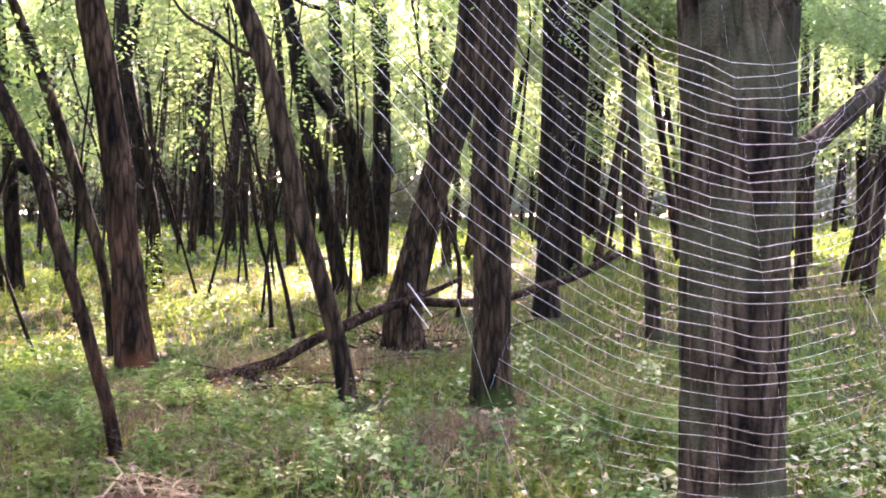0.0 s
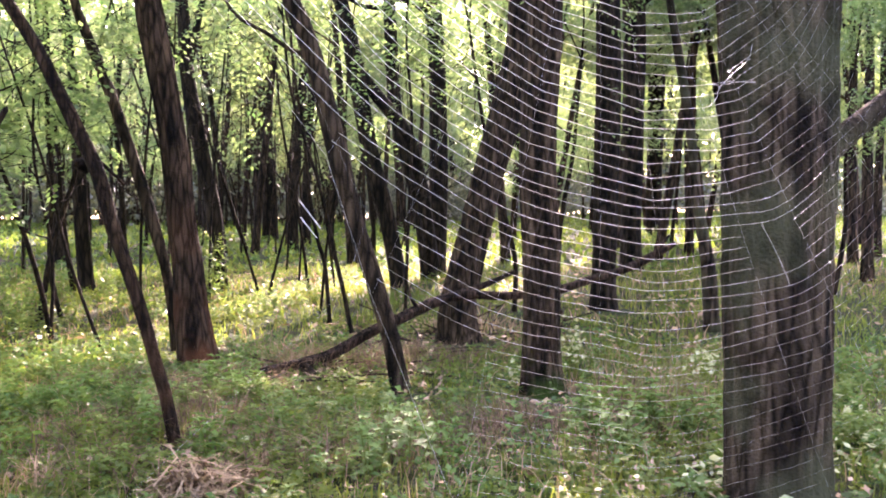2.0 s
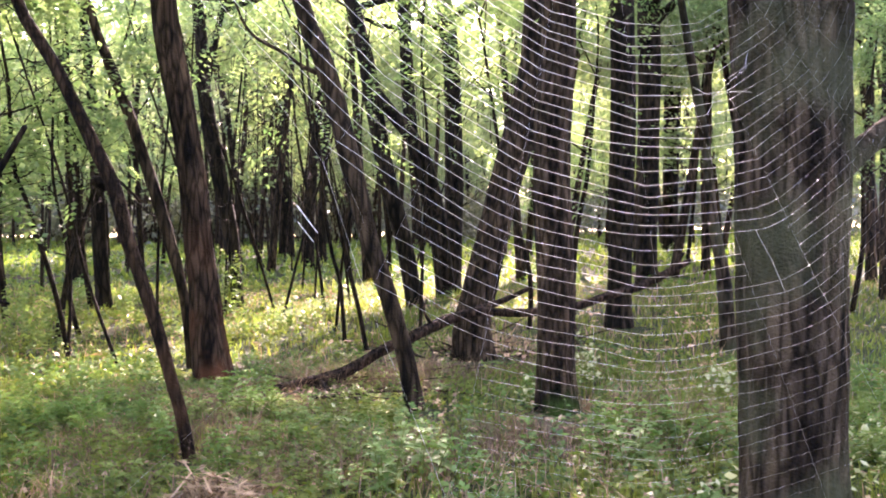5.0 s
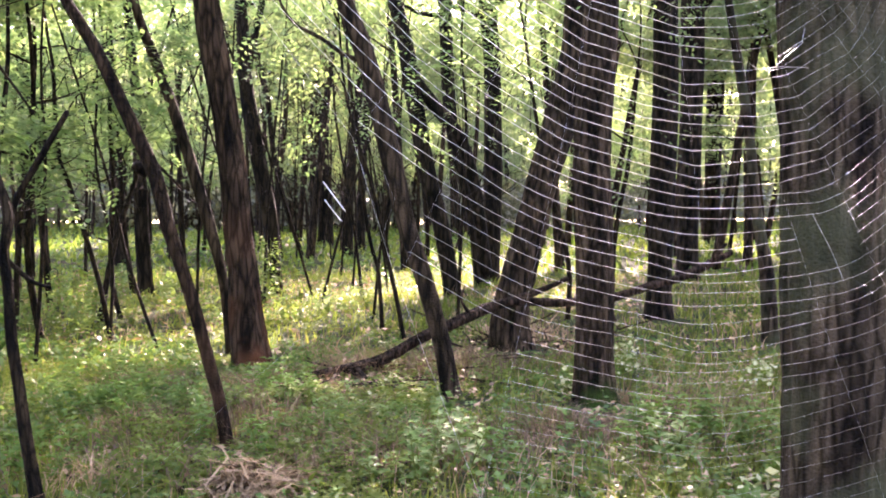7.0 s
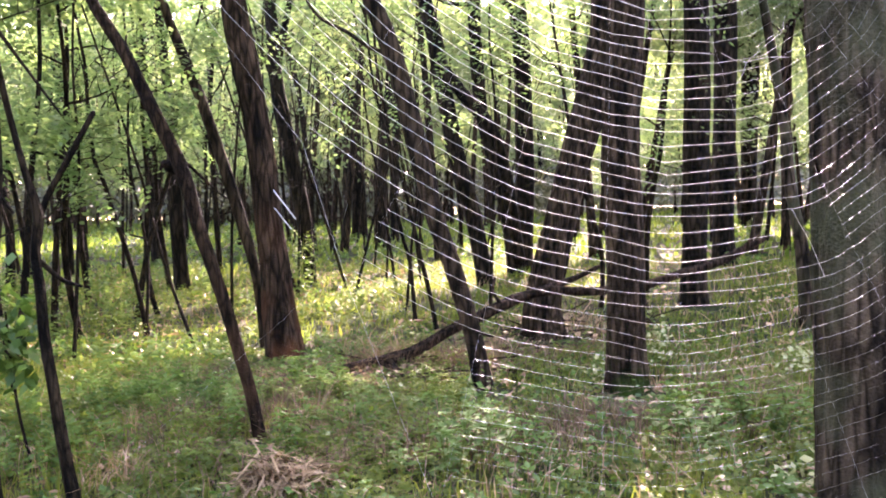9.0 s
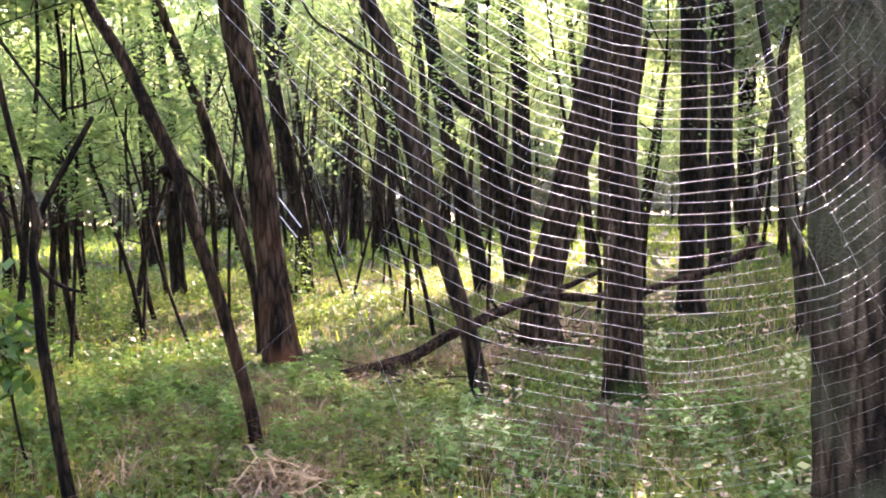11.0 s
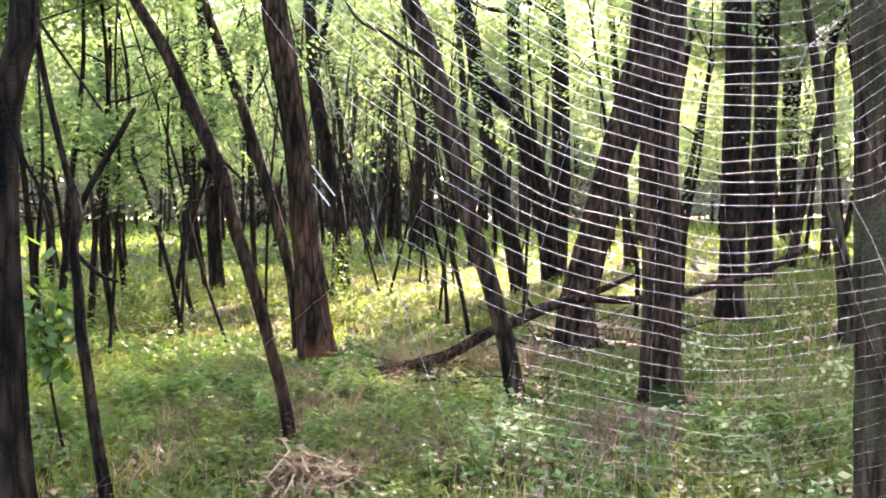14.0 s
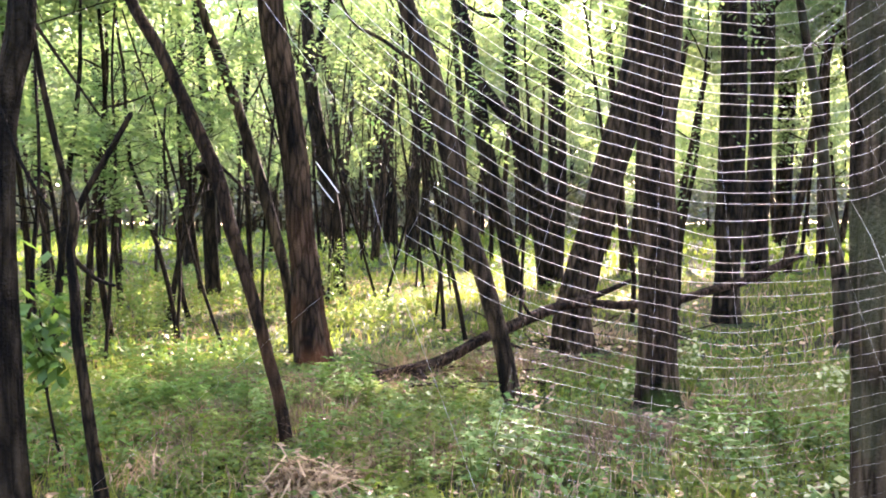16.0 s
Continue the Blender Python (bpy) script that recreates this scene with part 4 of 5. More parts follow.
def woods():
    kinds = [wood_tree(0, 10.5, 0.115, 3.4, 1850, "tall grey-barked locust tree in thin yellow-green leaf"),
             wood_tree(1, 9.0, 0.085, 2.2, 1850, "slender locust tree with low yellow-green foliage"),
             wood_tree(2, 12.0, 0.115, 4.6, 2500, "dark-barked locust tree with a high crown"),
             wood_tree(3, 7.0, 0.07, 1.5, 1850, "young locust tree leafy almost to the ground"),
             wood_tree(4, 8.0, 0.06, 3.0, 1200, "thin bare pole of a young locust tree"),
             wood_tree(6, 11.0, 0.11, 5.2, 3200, "added tall locust tree, its dense high crown shading the ground"),
             wood_tree(5, 9.5, 0.095, 2.4, 1850, "leaning locust tree with a loose bright crown")]
    rng = np.random.default_rng(77)
    prng = np.random.default_rng(78)
    pole = wood_tree(8, 6.5, 0.034, 2.2, 150, "thin dark pole of a young tree with few leaves")
    for k in range(24):
        az, d = radians(prng.uniform(-11, 5) if k < 14 else prng.uniform(-30, 20)), prng.uniform(14, 30)
        x, y = d * math.sin(az), d * math.cos(az)
        if k and stands_in_gap(x, y, 6):
            continue
        m = pose(x, y, float(height(x, y)), prng.normal(0, 5), prng.normal(0, 6), prng.uniform(0, 360))
        if k:
            copy_thing(pole, m)
        else:
            pole.matrix_world = m
    spots, first = [], [True] * len(kinds)
    # an added stand of tall trees, mostly on the sunny side, placed to block the sun
    for x, y in ((8.4, 25.6), (10.4, 31.0), (9.0, 26.5), (7.2, 19.6), (8.2, 20.2), (9.6, 20.4), (11.0, 22.3), (12.5, 24.2), (13.2, 27.5), (5.0, 28.5), (10.6, 17.6), (3.9, 19.8), (4.8, 22.0), (6.2, 25.4), (6.9, 28.4), (5.7, 28.0), (7.6, 23.2), (12.0, 29.5), (11.8, 33.0), (13.3, 31.2), (10.0, 34.2), (0.6, 20.6), (-1.8, 24.2), (-3.4, 23.0), (9.0, 14.5), (8.5, 15.8), (9.6, 13.6), (10.8, 15.6), (12.0, 19.0), (9.9, 19.0)):
        m = pose(x, y, float(height(x, y)), rng.normal(0, 1.5), rng.normal(0, 1.5), rng.uniform(0, 360))
        if first[5]:
            first[5] = False
            kinds[5].matrix_world = m
        else:
            copy_thing(kinds[5], m)
        spots.append((x, y))
    # tall leafy trees behind the leaning ones
    for i, (x, y) in enumerate(((-2.5, 36.0), (-1.2, 40.5), (-3.6, 43.0), (0.3, 38.0), (-0.6, 33.5), (-4.8, 37.5), (1.4, 43.0), (2.6, 47.0), (-3.3, 30.0), (-2.9, 34.0), (-2.2, 31.5), (-5.2, 33.0), (-4.4, 35.5), (-6.4, 36.0), (-1.4, 36.5), (3.0, 34.5), (3.6, 36.5), (2.2, 35.2), (3.8, 40.0), (4.6, 44.0), (3.0, 37.5), (5.4, 48.0), (2.2, 41.5), (4.2, 49.0))):
        k = (0, 6, 1)[i % 3] if i < 8 else 2
        m = pose(x, y, float(height(x, y)), rng.normal(0, 2), rng.normal(0, 2), rng.uniform(0, 360))
        if first[k]:
            first[k] = False
            kinds[k].matrix_world = m
        else:
            copy_thing(kinds[k], m)
        spots.append((x, y))
    while len(spots) < 310:
        ahead = len(spots) < 182
        back = 128 <= len(spots) < 182
        # those not ahead are unseen, added all round to hold back skylight
        az = radians(rng.uniform(-31, 22)) if back else radians(rng.uniform(-34, 46)) if ahead else radians(rng.uniform(50, 322))
        d = rng.uniform(40, 64) if back else math.sqrt(rng.uniform(21 ** 2, 66 ** 2)) if ahead else math.sqrt(rng.uniform(4.5 ** 2, 34 ** 2))
        x, y = d * math.sin(az), d * math.cos(az)
        # the sun comes in through gaps between the crowns
        if ahead and stands_in_gap(x, y, 10):
            continue
        if any((x - a) ** 2 + (y - b) ** 2 < 1.3 ** 2 for a, b in spots):
            continue
        k = int(rng.choice(len(kinds), p=[0.18, 0.17, 0.12, 0.17, 0.22, 0.0, 0.14]))
        spots.append((x, y))
        m = pose(x, y, float(height(x, y)), rng.normal(0, 2.5), rng.normal(0, 2.5), rng.uniform(0, 360))
        if first[k]:
            first[k] = False
            kinds[k].matrix_world = m
        else:
            copy_thing(kinds[k], m)


woods()


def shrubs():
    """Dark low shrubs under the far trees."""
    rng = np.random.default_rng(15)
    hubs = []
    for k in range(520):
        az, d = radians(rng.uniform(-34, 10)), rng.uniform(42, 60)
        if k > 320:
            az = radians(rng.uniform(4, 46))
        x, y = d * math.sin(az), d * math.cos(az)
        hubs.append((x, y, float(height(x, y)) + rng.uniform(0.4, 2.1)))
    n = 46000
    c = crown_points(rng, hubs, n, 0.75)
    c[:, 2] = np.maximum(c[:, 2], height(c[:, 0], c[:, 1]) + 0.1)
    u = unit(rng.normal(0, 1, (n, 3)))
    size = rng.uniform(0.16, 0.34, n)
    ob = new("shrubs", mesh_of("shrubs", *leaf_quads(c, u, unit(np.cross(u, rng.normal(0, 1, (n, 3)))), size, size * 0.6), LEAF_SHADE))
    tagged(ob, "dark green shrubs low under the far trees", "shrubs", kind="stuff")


shrubs()


def brush():
    """A tangle of bare brown stems low under the far trees."""
    rng = np.random.default_rng(16)
    vs, fs, at = [], [], 0
    for k in range(420):
        az, d = radians(rng.uniform(-13, 2.5)), rng.uniform(42, 56)
        x, y = d * math.sin(az), d * math.cos(az)
        g, tall = float(height(x, y)), rng.uniform(1.6, 4.2)
        a = rng.uniform(0, 2 * np.pi)
        way = np.array([math.cos(a), math.sin(a), 0]) * rng.uniform(0.1, 1.1)
        r = rng.uniform(0.02, 0.06)
        ctrl = [(x, y, g - 0.05, r), (*(np.array([x, y, g + tall * 0.55]) + way * 0.35), r * 0.7), (*(np.array([x, y, g + tall]) + way), r * 0.3)]
        v, f, caps = tube(ctrl, 5, 4)
        vs.append(v)
        fs.append(f + at)
        at += len(v)
    tagged(new("brush", mesh_of("brush", np.vstack(vs), np.vstack(fs), BARK)), "tangle of bare brown stems under the far trees", "brush", kind="stuff")


brush()


def far_edge():
    """The wood goes on beyond what one can tell apart: stems and leaves all round."""
    rng = np.random.default_rng(5)
    n = 150000
    az = np.where(rng.uniform(0, 1, n) < 0.75, rng.uniform(-0.75, 0.95, n), rng.uniform(0, 2 * np.pi, n))
    d = rng.uniform(62, 95, n)
    x, y = d * np.sin(az), d * np.cos(az)
    z = height(x, y) + 0.3 + 25.0 * rng.beta(1.1, 1.35, n) * (0.8 + 0.25 * np.sin(az * 23) * np.sin(az * 57))
    u = unit(rng.normal(0, 1, (n, 3)))
    v = unit(np.cross(u, rng.normal(0, 1, (n, 3))))
    size = rng.uniform(0.42, 0.95, n)
    ob = new("woods", mesh_of("woods", *leaf_quads(np.stack([x, y, z], 1), u, v, size, size * 0.6), LEAF_FAR))
    tagged(ob, "distant mass of yellow-green leaves at the wood's far side", "woods", kind="stuff")
    vs, fs, at = [], [], 0
    for k in range(420):
        az = rng.uniform(-0.75, 0.95) if k < 300 else rng.uniform(0, 2 * np.pi)
        d = rng.uniform(58, 92)
        x, y, r, h = d * math.sin(az), d * math.cos(az), rng.uniform(0.08, 0.22), rng.uniform(7, 12)
        g, t = float(height(x, y)), rng.normal(0, 0.05) * h
        for zz, rr, s in ((g - 0.2, r, 0), (g + h, r * 0.35, t)):
            vs += [(x + s + rr * math.cos(q), y + rr * math.sin(q), zz) for q in (0, 1.26, 2.51, 3.77, 5.03)]
        fs += [(at + q, at + (q + 1) % 5, at + 5 + (q + 1) % 5, at + 5 + q) for q in range(5)]
        at += 10
    tagged(new("woods", mesh_of("woods", vs, fs, BARK_SHADED)), "distant dark tree trunks standing close together", "woods", kind="stuff")


far_edge()


# ---- grass and herbs ----
def scatter(rng, n, near, far, left=-33, right=47, power=1.0):
    """Places on the ground within a sector, thinning outwards."""
    az = np.radians(rng.uniform(left, right, n))
    d = near + (far - near) * rng.uniform(0, 1, n) ** power
    return d * np.sin(az), d * np.cos(az)


def clumps(x, y, scale, seed):
    """0 to 1, in patches."""
    s = 0
    for k, (a, b, w) in enumerate(((1.0, 0.3, 1.0), (-0.55, 1.25, 0.8), (1.9, -1.4, 0.6), (2.7, 2.2, 0.45))):
        s = s + w * np.sin(scale * (a * x + b * y) + seed * (k + 1.7)) * np.cos(scale * (b * x - a * y) * 0.7 + seed * 0.6)
    return np.clip(0.5 + 0.35 * s, 0, 1)


def ground_z(x, y):
    near = np.exp(-((x ** 2 + (y - 8) ** 2) / 30 ** 2))
    return height(x, y) + near * (0.022 * np.sin(1.9 * x + 0.7 * y) * np.sin(1.3 * y - 0.5 * x) + 0.012 * np.sin(4.1 * x + 2.3) * np.sin(3.7 * y))


def worn(x, y):
    """How tall plants grow: low where the ground is trodden bare round the tree feet, 1 elsewhere."""
    f = np.ones(len(x))
    for a, b, r in FEET:
        if b > 13 or abs(a) > 5:
            continue
        w = r * 2.0 + 0.22
        f = np.minimum(f, np.clip((np.hypot((x - a), (y - b + 0.3) * 0.6) / w) ** 2, 0.12, 1))
    return f


def blades(rng, x, y, tall, wide, lean=0.45):
    """Bent grass blades: a quad below and a tip above."""
    n = len(x)
    tall = tall * worn(x, y)
    p = np.stack([x, y, ground_z(x, y) - 0.01], 1)
    az = rng.uniform(0, 2 * np.pi, n)
    side = np.stack([np.cos(az), np.sin(az), np.zeros(n)], 1)
    fa = rng.uniform(0, 2 * np.pi, n)
    fall = np.stack([np.cos(fa), np.sin(fa), np.zeros(n)], 1) * (np.abs(rng.normal(0, lean, n)) * tall)[:, None]
    up = np.array([0, 0, 1.0]) * tall[:, None]
    w = side * np.asarray(wide)[:, None] / 2
    mid, tip = p + up * 0.55 + fall * 0.3, p + up * 0.92 + fall
    v = np.stack([p - w, p + w, mid + w * 0.8, mid - w * 0.8, tip + w * 0.1, tip - w * 0.1], 1).reshape(-1, 3)
    k = 6 * np.arange(n)[:, None]
    f = np.stack([k + [0, 1, 2, 3], k + [3, 2, 4, 5]], 1).reshape(-1, 4)
    return v, f


def grass():
    rng = np.random.default_rng(21)
    for n, near, far, tall, wide, what in ((60000, 2.6, 9.0, (0.03, 0.15), 0.007, "short green grass thick over the near forest floor"),
                                           (48000, 8.5, 20.0, (0.03, 0.15), 0.014, "green grass on the forest floor between the trunks"),
                                           (42000, 19.0, 62.0, (0.06, 0.22), 0.08, "far grass in the shade of the wood")):
        x, y = scatter(rng, n, near, far, power=0.75)
        keep = rng.uniform(0, 1, n) < 0.35 + 0.75 * clumps(x, y, 1.6, 3)
        x, y = x[keep], y[keep]
        t = rng.uniform(*tall, len(x)) * (0.65 + 0.7 * clumps(x, y, 0.9, 8))
        ob = new("grass", mesh_of("grass", *blades(rng, x, y, t, wide * rng.uniform(0.6, 1.4, len(x))), HERB if far > 30 else GRASS))
        tagged(ob, what, "grass", kind="stuff")
    n = 34000
    x, y = scatter(rng, n, 0.2, 14.0, 47, 327, 0.8)
    near_x, near_y = scatter(rng, 5000, 0.2, 2.7, -33, 47, 0.7)
    x, y, n = np.concatenate([x, near_x]), np.concatenate([y, near_y]), n + 5000
    ob = new("grass", mesh_of("grass", *blades(rng, x, y, rng.uniform(0.04, 0.17, n), np.full(n, 0.01)), GRASS))
    tagged(ob, "grass on the forest floor around the web", "grass", kind="stuff")


grass()


def herb_leaves(rng, x, y, h, size, tilt=0.35):
    n = len(x)
    az = rng.uniform(0, 2 * np.pi, n)
    u = unit(np.stack([np.cos(az), np.sin(az), rng.normal(0, tilt, n)], 1))
    v = unit(np.cross(u, np.array([0, 0, 1.0]) + rng.normal(0, tilt, (n, 3))))
    c = np.stack([x, y, ground_z(x, y) + h], 1)
    return leaf_quads(c, u, v, size, size * 0.62)


def herb_plants(rng, x, y, tall, size, tiers=3, each=4):
    """Leafy plants: tiers of leaves set round an upright stalk, smaller towards the top."""
    n, k = len(x), tiers * each
    tier = np.repeat(np.arange(tiers), each)
    az = rng.uniform(0, 2 * np.pi, (n, 1)) + np.tile(np.arange(each), tiers) * 2 * np.pi / each + tier * 0.8 + rng.normal(0, 0.25, (n, k))
    slope = rng.normal(0.12, 0.28, (n, k))
    u = unit(np.stack([np.cos(az), np.sin(az), slope], -1))
    v = unit(np.cross(u, np.array([0, 0, 1.0]) + rng.normal(0, 0.25, (n, k, 3))))
    s = size[:, None] * (1.1 - 0.28 * tier) * rng.uniform(0.75, 1.25, (n, k))
    c = np.stack([x, y, ground_z(x, y)], -1)[:, None, :] + u * (s * 0.55)[..., None]
    c[..., 2] += tall[:, None] * (0.3 + 0.7 * tier / max(1, tiers - 1)) * rng.uniform(0.85, 1.1, (n, k))
    c[..., :2] += rng.normal(0, 0.1, (n, 1, 2)) * tall[:, None, None] * (tier / tiers)[None, :, None]
    return leaf_quads(c.reshape(-1, 3), u.reshape(-1, 3), v.reshape(-1, 3), s.ravel(), s.ravel() * 0.6)


def herbs():
    rng = np.random.default_rng(31)
    for n, near, far, tall, size, what in ((9000, 2.6, 9.0, (0.05, 0.22), 0.056, "low broad-leaved herbs growing through the near grass"),
                                           (8000, 2.6, 10.0, (0.05, 0.26), 0.062, "patches of blue-green herbs on the near forest floor"),
                                           (8000, 8.5, 19.0, (0.05, 0.22), 0.065, "low broad-leaved herbs between the trunks"),
                                           (5000, 16.0, 46.0, (0.1, 0.4), 0.13, "undergrowth of broad leaves far back in the wood"),
                                           (9000, 0.5, 12.0, (0.04, 0.2), 0.06, "low broad-leaved herbs on the floor around the web")):
        x, y = scatter(rng, n, near, far, *((47, 327) if near < 1 else (-33, 47)), power=0.75)
        cool = "blue" in what
        p = clumps(x, y, 1.9, 11) if not cool else clumps(x, y, 1.5, 4)
        keep = rng.uniform(0, 1, n) < np.clip(p * 1.7 - 0.32, 0.08, 1) * np.where((x > 0.15 * y - 0.6) & (y > 0), np.where(y > 6.4, 0.3, 0.45), 1.0)
        x, y, p = x[keep], y[keep], p[keep]
        t = rng.uniform(*tall, len(x)) * (0.4 + 0.9 * p) * worn(x, y)
        ob = new("herbs", mesh_of("herbs", *herb_plants(rng, x, y, t, size * rng.uniform(0.55, 1.3, len(x))), COOL if cool or far > 30 else HERB))
        tagged(ob, what, "herbs", kind="stuff")


herbs()


def leaf_litter():
    """Dry fallen leaves and broken stalks between the grass, thicker in patches."""
    rng = np.random.default_rng(37)
    for n, near, far, size in ((14000, 2.6, 9.0, 0.035), (9000, 8.5, 18.0, 0.06)):
        x, y = scatter(rng, n, near, far, power=0.75)
        keep = rng.uniform(0, 1, n) < np.clip(clumps(x, y, 1.3, 5) * 1.6 - 0.45, 0.04, 1)
        x, y = x[keep], y[keep]
        m = len(x)
        ob = new("leaf_litter", mesh_of("leaf_litter", *herb_leaves(rng, x, y, rng.uniform(0.005, 0.06, m), size * rng.uniform(0.5, 2.2, m), 0.3), STRAW))
        tagged(ob, "scattered dry brown leaves and stalks on the grass", "leaf litter", kind="stuff")


leaf_litter()


def dry_stalks():
    """Thin tan stalks and dead grass standing and lying among the green."""
    rng = np.random.default_rng(39)
    for n, near, far, wide in ((12500, 2.6, 9.0, 0.0042), (9000, 8.5, 20.0, 0.009)):
        x, y = scatter(rng, n, near, far, power=0.75)
        keep = rng.uniform(0, 1, n) < np.clip(clumps(x, y, 1.25, 14) * 1.7 - 0.5, 0.05, 1) * np.where((x < -0.9) & (y < 6.8), 0.75, 1.0)
        x, y = x[keep], y[keep]
        m = len(x)
        ob = new("dry_grass", mesh_of("dry_grass", *blades(rng, x, y, rng.uniform(0.06, 0.26, m), wide * rng.uniform(0.6, 1.4, m), 0.8), STRAW))
        tagged(ob, "thin tan stalks of dead grass among the green", "dry grass", kind="stuff")


dry_stalks()


def dead_patches():
    """Brown dead stalks and twigs lying thick along the fallen tree and in a few bare places."""
    rng = np.random.default_rng(43)
    for x0, y0, x1, y1, wide, n, what in ((-1.1, 7.2, 0.3, 7.9, 0.28, 2600, "brown dead stalks lying thick along the fallen tree"),
                                          (0.3, 8.0, 2.0, 9.6, 0.4, 2600, "brown dead stalks in front of the leaning trees"),
                                          (0.9, 5.7, 1.7, 5.9, 0.2, 800, "reddish dead stalks on a bare patch"),
                                          (-1.9, 7.2, -1.4, 7.7, 0.25, 700, "brown dead stalks before the old trunk"),
                                          (0.5, 5.1, 2.3, 6.3, 0.35, 2000, "thin brown dead stalks among the low grass"),
                                          (-1.5, 4.8, 0.3, 5.6, 0.35, 1500, "thin brown dead stalks among the herbs"),
                                          (-1.6, 5.6, -1.0, 6.1, 0.22, 800, "dark dead stalks among the herbs"),
                                          (-0.95, 6.0, -0.5, 6.9, 0.25, 1000, "brown dead stalks round a slim tree")):
        f = rng.uniform(0, 1, n)
        x, y = x0 + (x1 - x0) * f + rng.normal(0, wide, n), y0 + (y1 - y0) * f + rng.normal(0, wide, n)
        ob = new("dry_grass", mesh_of("dry_grass", *blades(rng, x, y, rng.uniform(0.06, 0.24, n), rng.uniform(0.003, 0.008, n), 1.3), BROWN))
        tagged(ob, what, "dry grass", kind="stuff")


dead_patches()


def pale_plant(x, y, tall, seed, blooms=26, label="pale wild herb with small whitish leaves and flowers"):
    """An upright herb: a few thin stems, pale leaves and small white flower heads."""
    rng = np.random.default_rng(900 + seed)
    thing = new("wild_herb")
    thing.location = (x, y, float(ground_z(x, y)))
    tagged(thing, label, "herb", "pale herbs")
    tips, stems = [], []
    for k in range(4):
        e = np.array([rng.normal(0, 0.13), rng.normal(0, 0.13), rng.uniform(0.6, 1.0)]) * tall
        stems.append(part("stem", stem_mesh("stem", [(0, 0, -0.02, 0.004), (e[0] * 0.4, e[1] * 0.4, e[2] * 0.5, 0.003), (*e, 0.0015)], GRASS, 6, 4), thing))
        tips.append(e)
    tips = np.array(tips)
    n = 60
    i = rng.integers(0, 4, n)
    f = rng.uniform(0.25, 1, n)
    c = tips[i] * f[:, None] + rng.normal(0, 0.035, (n, 3))
    az = rng.uniform(0, 2 * np.pi, n)
    u = unit(np.stack([np.cos(az), np.sin(az), rng.normal(0, 0.4, n)], 1))
    s = rng.uniform(0.03, 0.055, n)
    part("foliage", mesh_of("foliage", *leaf_quads(c, u, unit(np.cross(u, rng.normal(0, 0.4, (n, 3)) + [0, 0, 1])), s, s * 0.45), HERB), thing)
    for k in range(max(4, blooms * 3 // 7 if tall > 0.22 else blooms // 3)):
        i = int(rng.integers(0, 4))
        c = tips[i] * rng.uniform(0.7, 1.05) + rng.normal(0, 0.04, 3)
        ob = part("flower", FLOWER, stems[i], "small whitish flower head")
        ob.matrix_basis = pose(*c, rng.uniform(-50, 50), rng.uniform(-50, 50), rng.uniform(0, 360)) @ Matrix.Scale(rng.uniform(0.35, 0.65) * (1.2 if blooms > 50 else 1), 4)


def flower_mesh():
    """A small open flower head: a ring of five petals round a low middle."""
    rng = np.random.default_rng(2)
    a = np.arange(5) * 2 * np.pi / 5
    u = unit(np.stack([np.cos(a), np.sin(a), np.full(5, 0.35)], 1))
    v = unit(np.cross(u, np.array([0, 0, 1.0]) + rng.normal(0, 0.2, (5, 3))))
    return mesh_of("flower", *leaf_quads(u * 0.019, u, v, np.full(5, 0.038), np.full(5, 0.028)), PALE_SUNLIT)


FLOWER = flower_mesh()
pale_plant(1.91, 7.25, 0.46, 0, 70)
pale_plant(1.95, 7.21, 0.40, 1, 60)
pale_plant(1.78, 7.06, 0.30, 2, 30)
pale_plant(1.47, 6.70, 0.16, 3, 60)
pale_plant(1.36, 6.73, 0.16, 4, 60)
pale_plant(2.98, 6.92, 0.34, 5, 70)
pale_plant(2.86, 6.82, 0.28, 6, 60)
pale_plant(2.57, 6.61, 0.16, 7, 20)
pale_plant(-1.03, 18.10, 0.45, 8, 40)
pale_plant(-0.32, 16.64, 0.40, 9, 36)
pale_plant(0.16, 19.86, 0.40, 10, 30)
pale_plant(-3.39, 14.63, 0.55, 11, 40)
pale_plant(-3.31, 14.98, 0.40, 12, 30)
pale_plant(-1.69, 14.41, 1.10, 13, 60)
pale_plant(-2.32, 21.27, 0.90, 14, 40)
pale_plant(-0.17, 6.21, 0.18, 16, 22)
pale_plant(-0.45, 4.93, 0.14, 18, 16)
pale_plant(0.03, 6.93, 0.16, 19, 22)
pale_plant(0.08, 7.24, 0.14, 20, 16)
pale_plant(-1.37, 7.18, 0.20, 21, 10)
pale_plant(-0.57, 6.54, 0.15, 22, 18)
pale_plant(-2.14, 6.02, 0.15, 23, 16)
pale_plant(9.79, 26.81, 0.50, 24, 40)
pale_plant(9.91, 28.33, 0.50, 25, 40)
pale_plant(-1.95, 12.21, 0.50, 26, 20)
pale_plant(-2.75, 9.36, 0.30, 27, 14)
pale_plant(-3.49, 10.19, 0.40, 28, 16)
pale_plant(-4.64, 12.06, 0.40, 29, 16)
pale_plant(-5.14, 12.03, 0.50, 30, 24)
pale_plant(-1.32, 6.52, 0.12, 32, 14)
pale_plant(1.76, 5.90, 0.12, 33, 12)


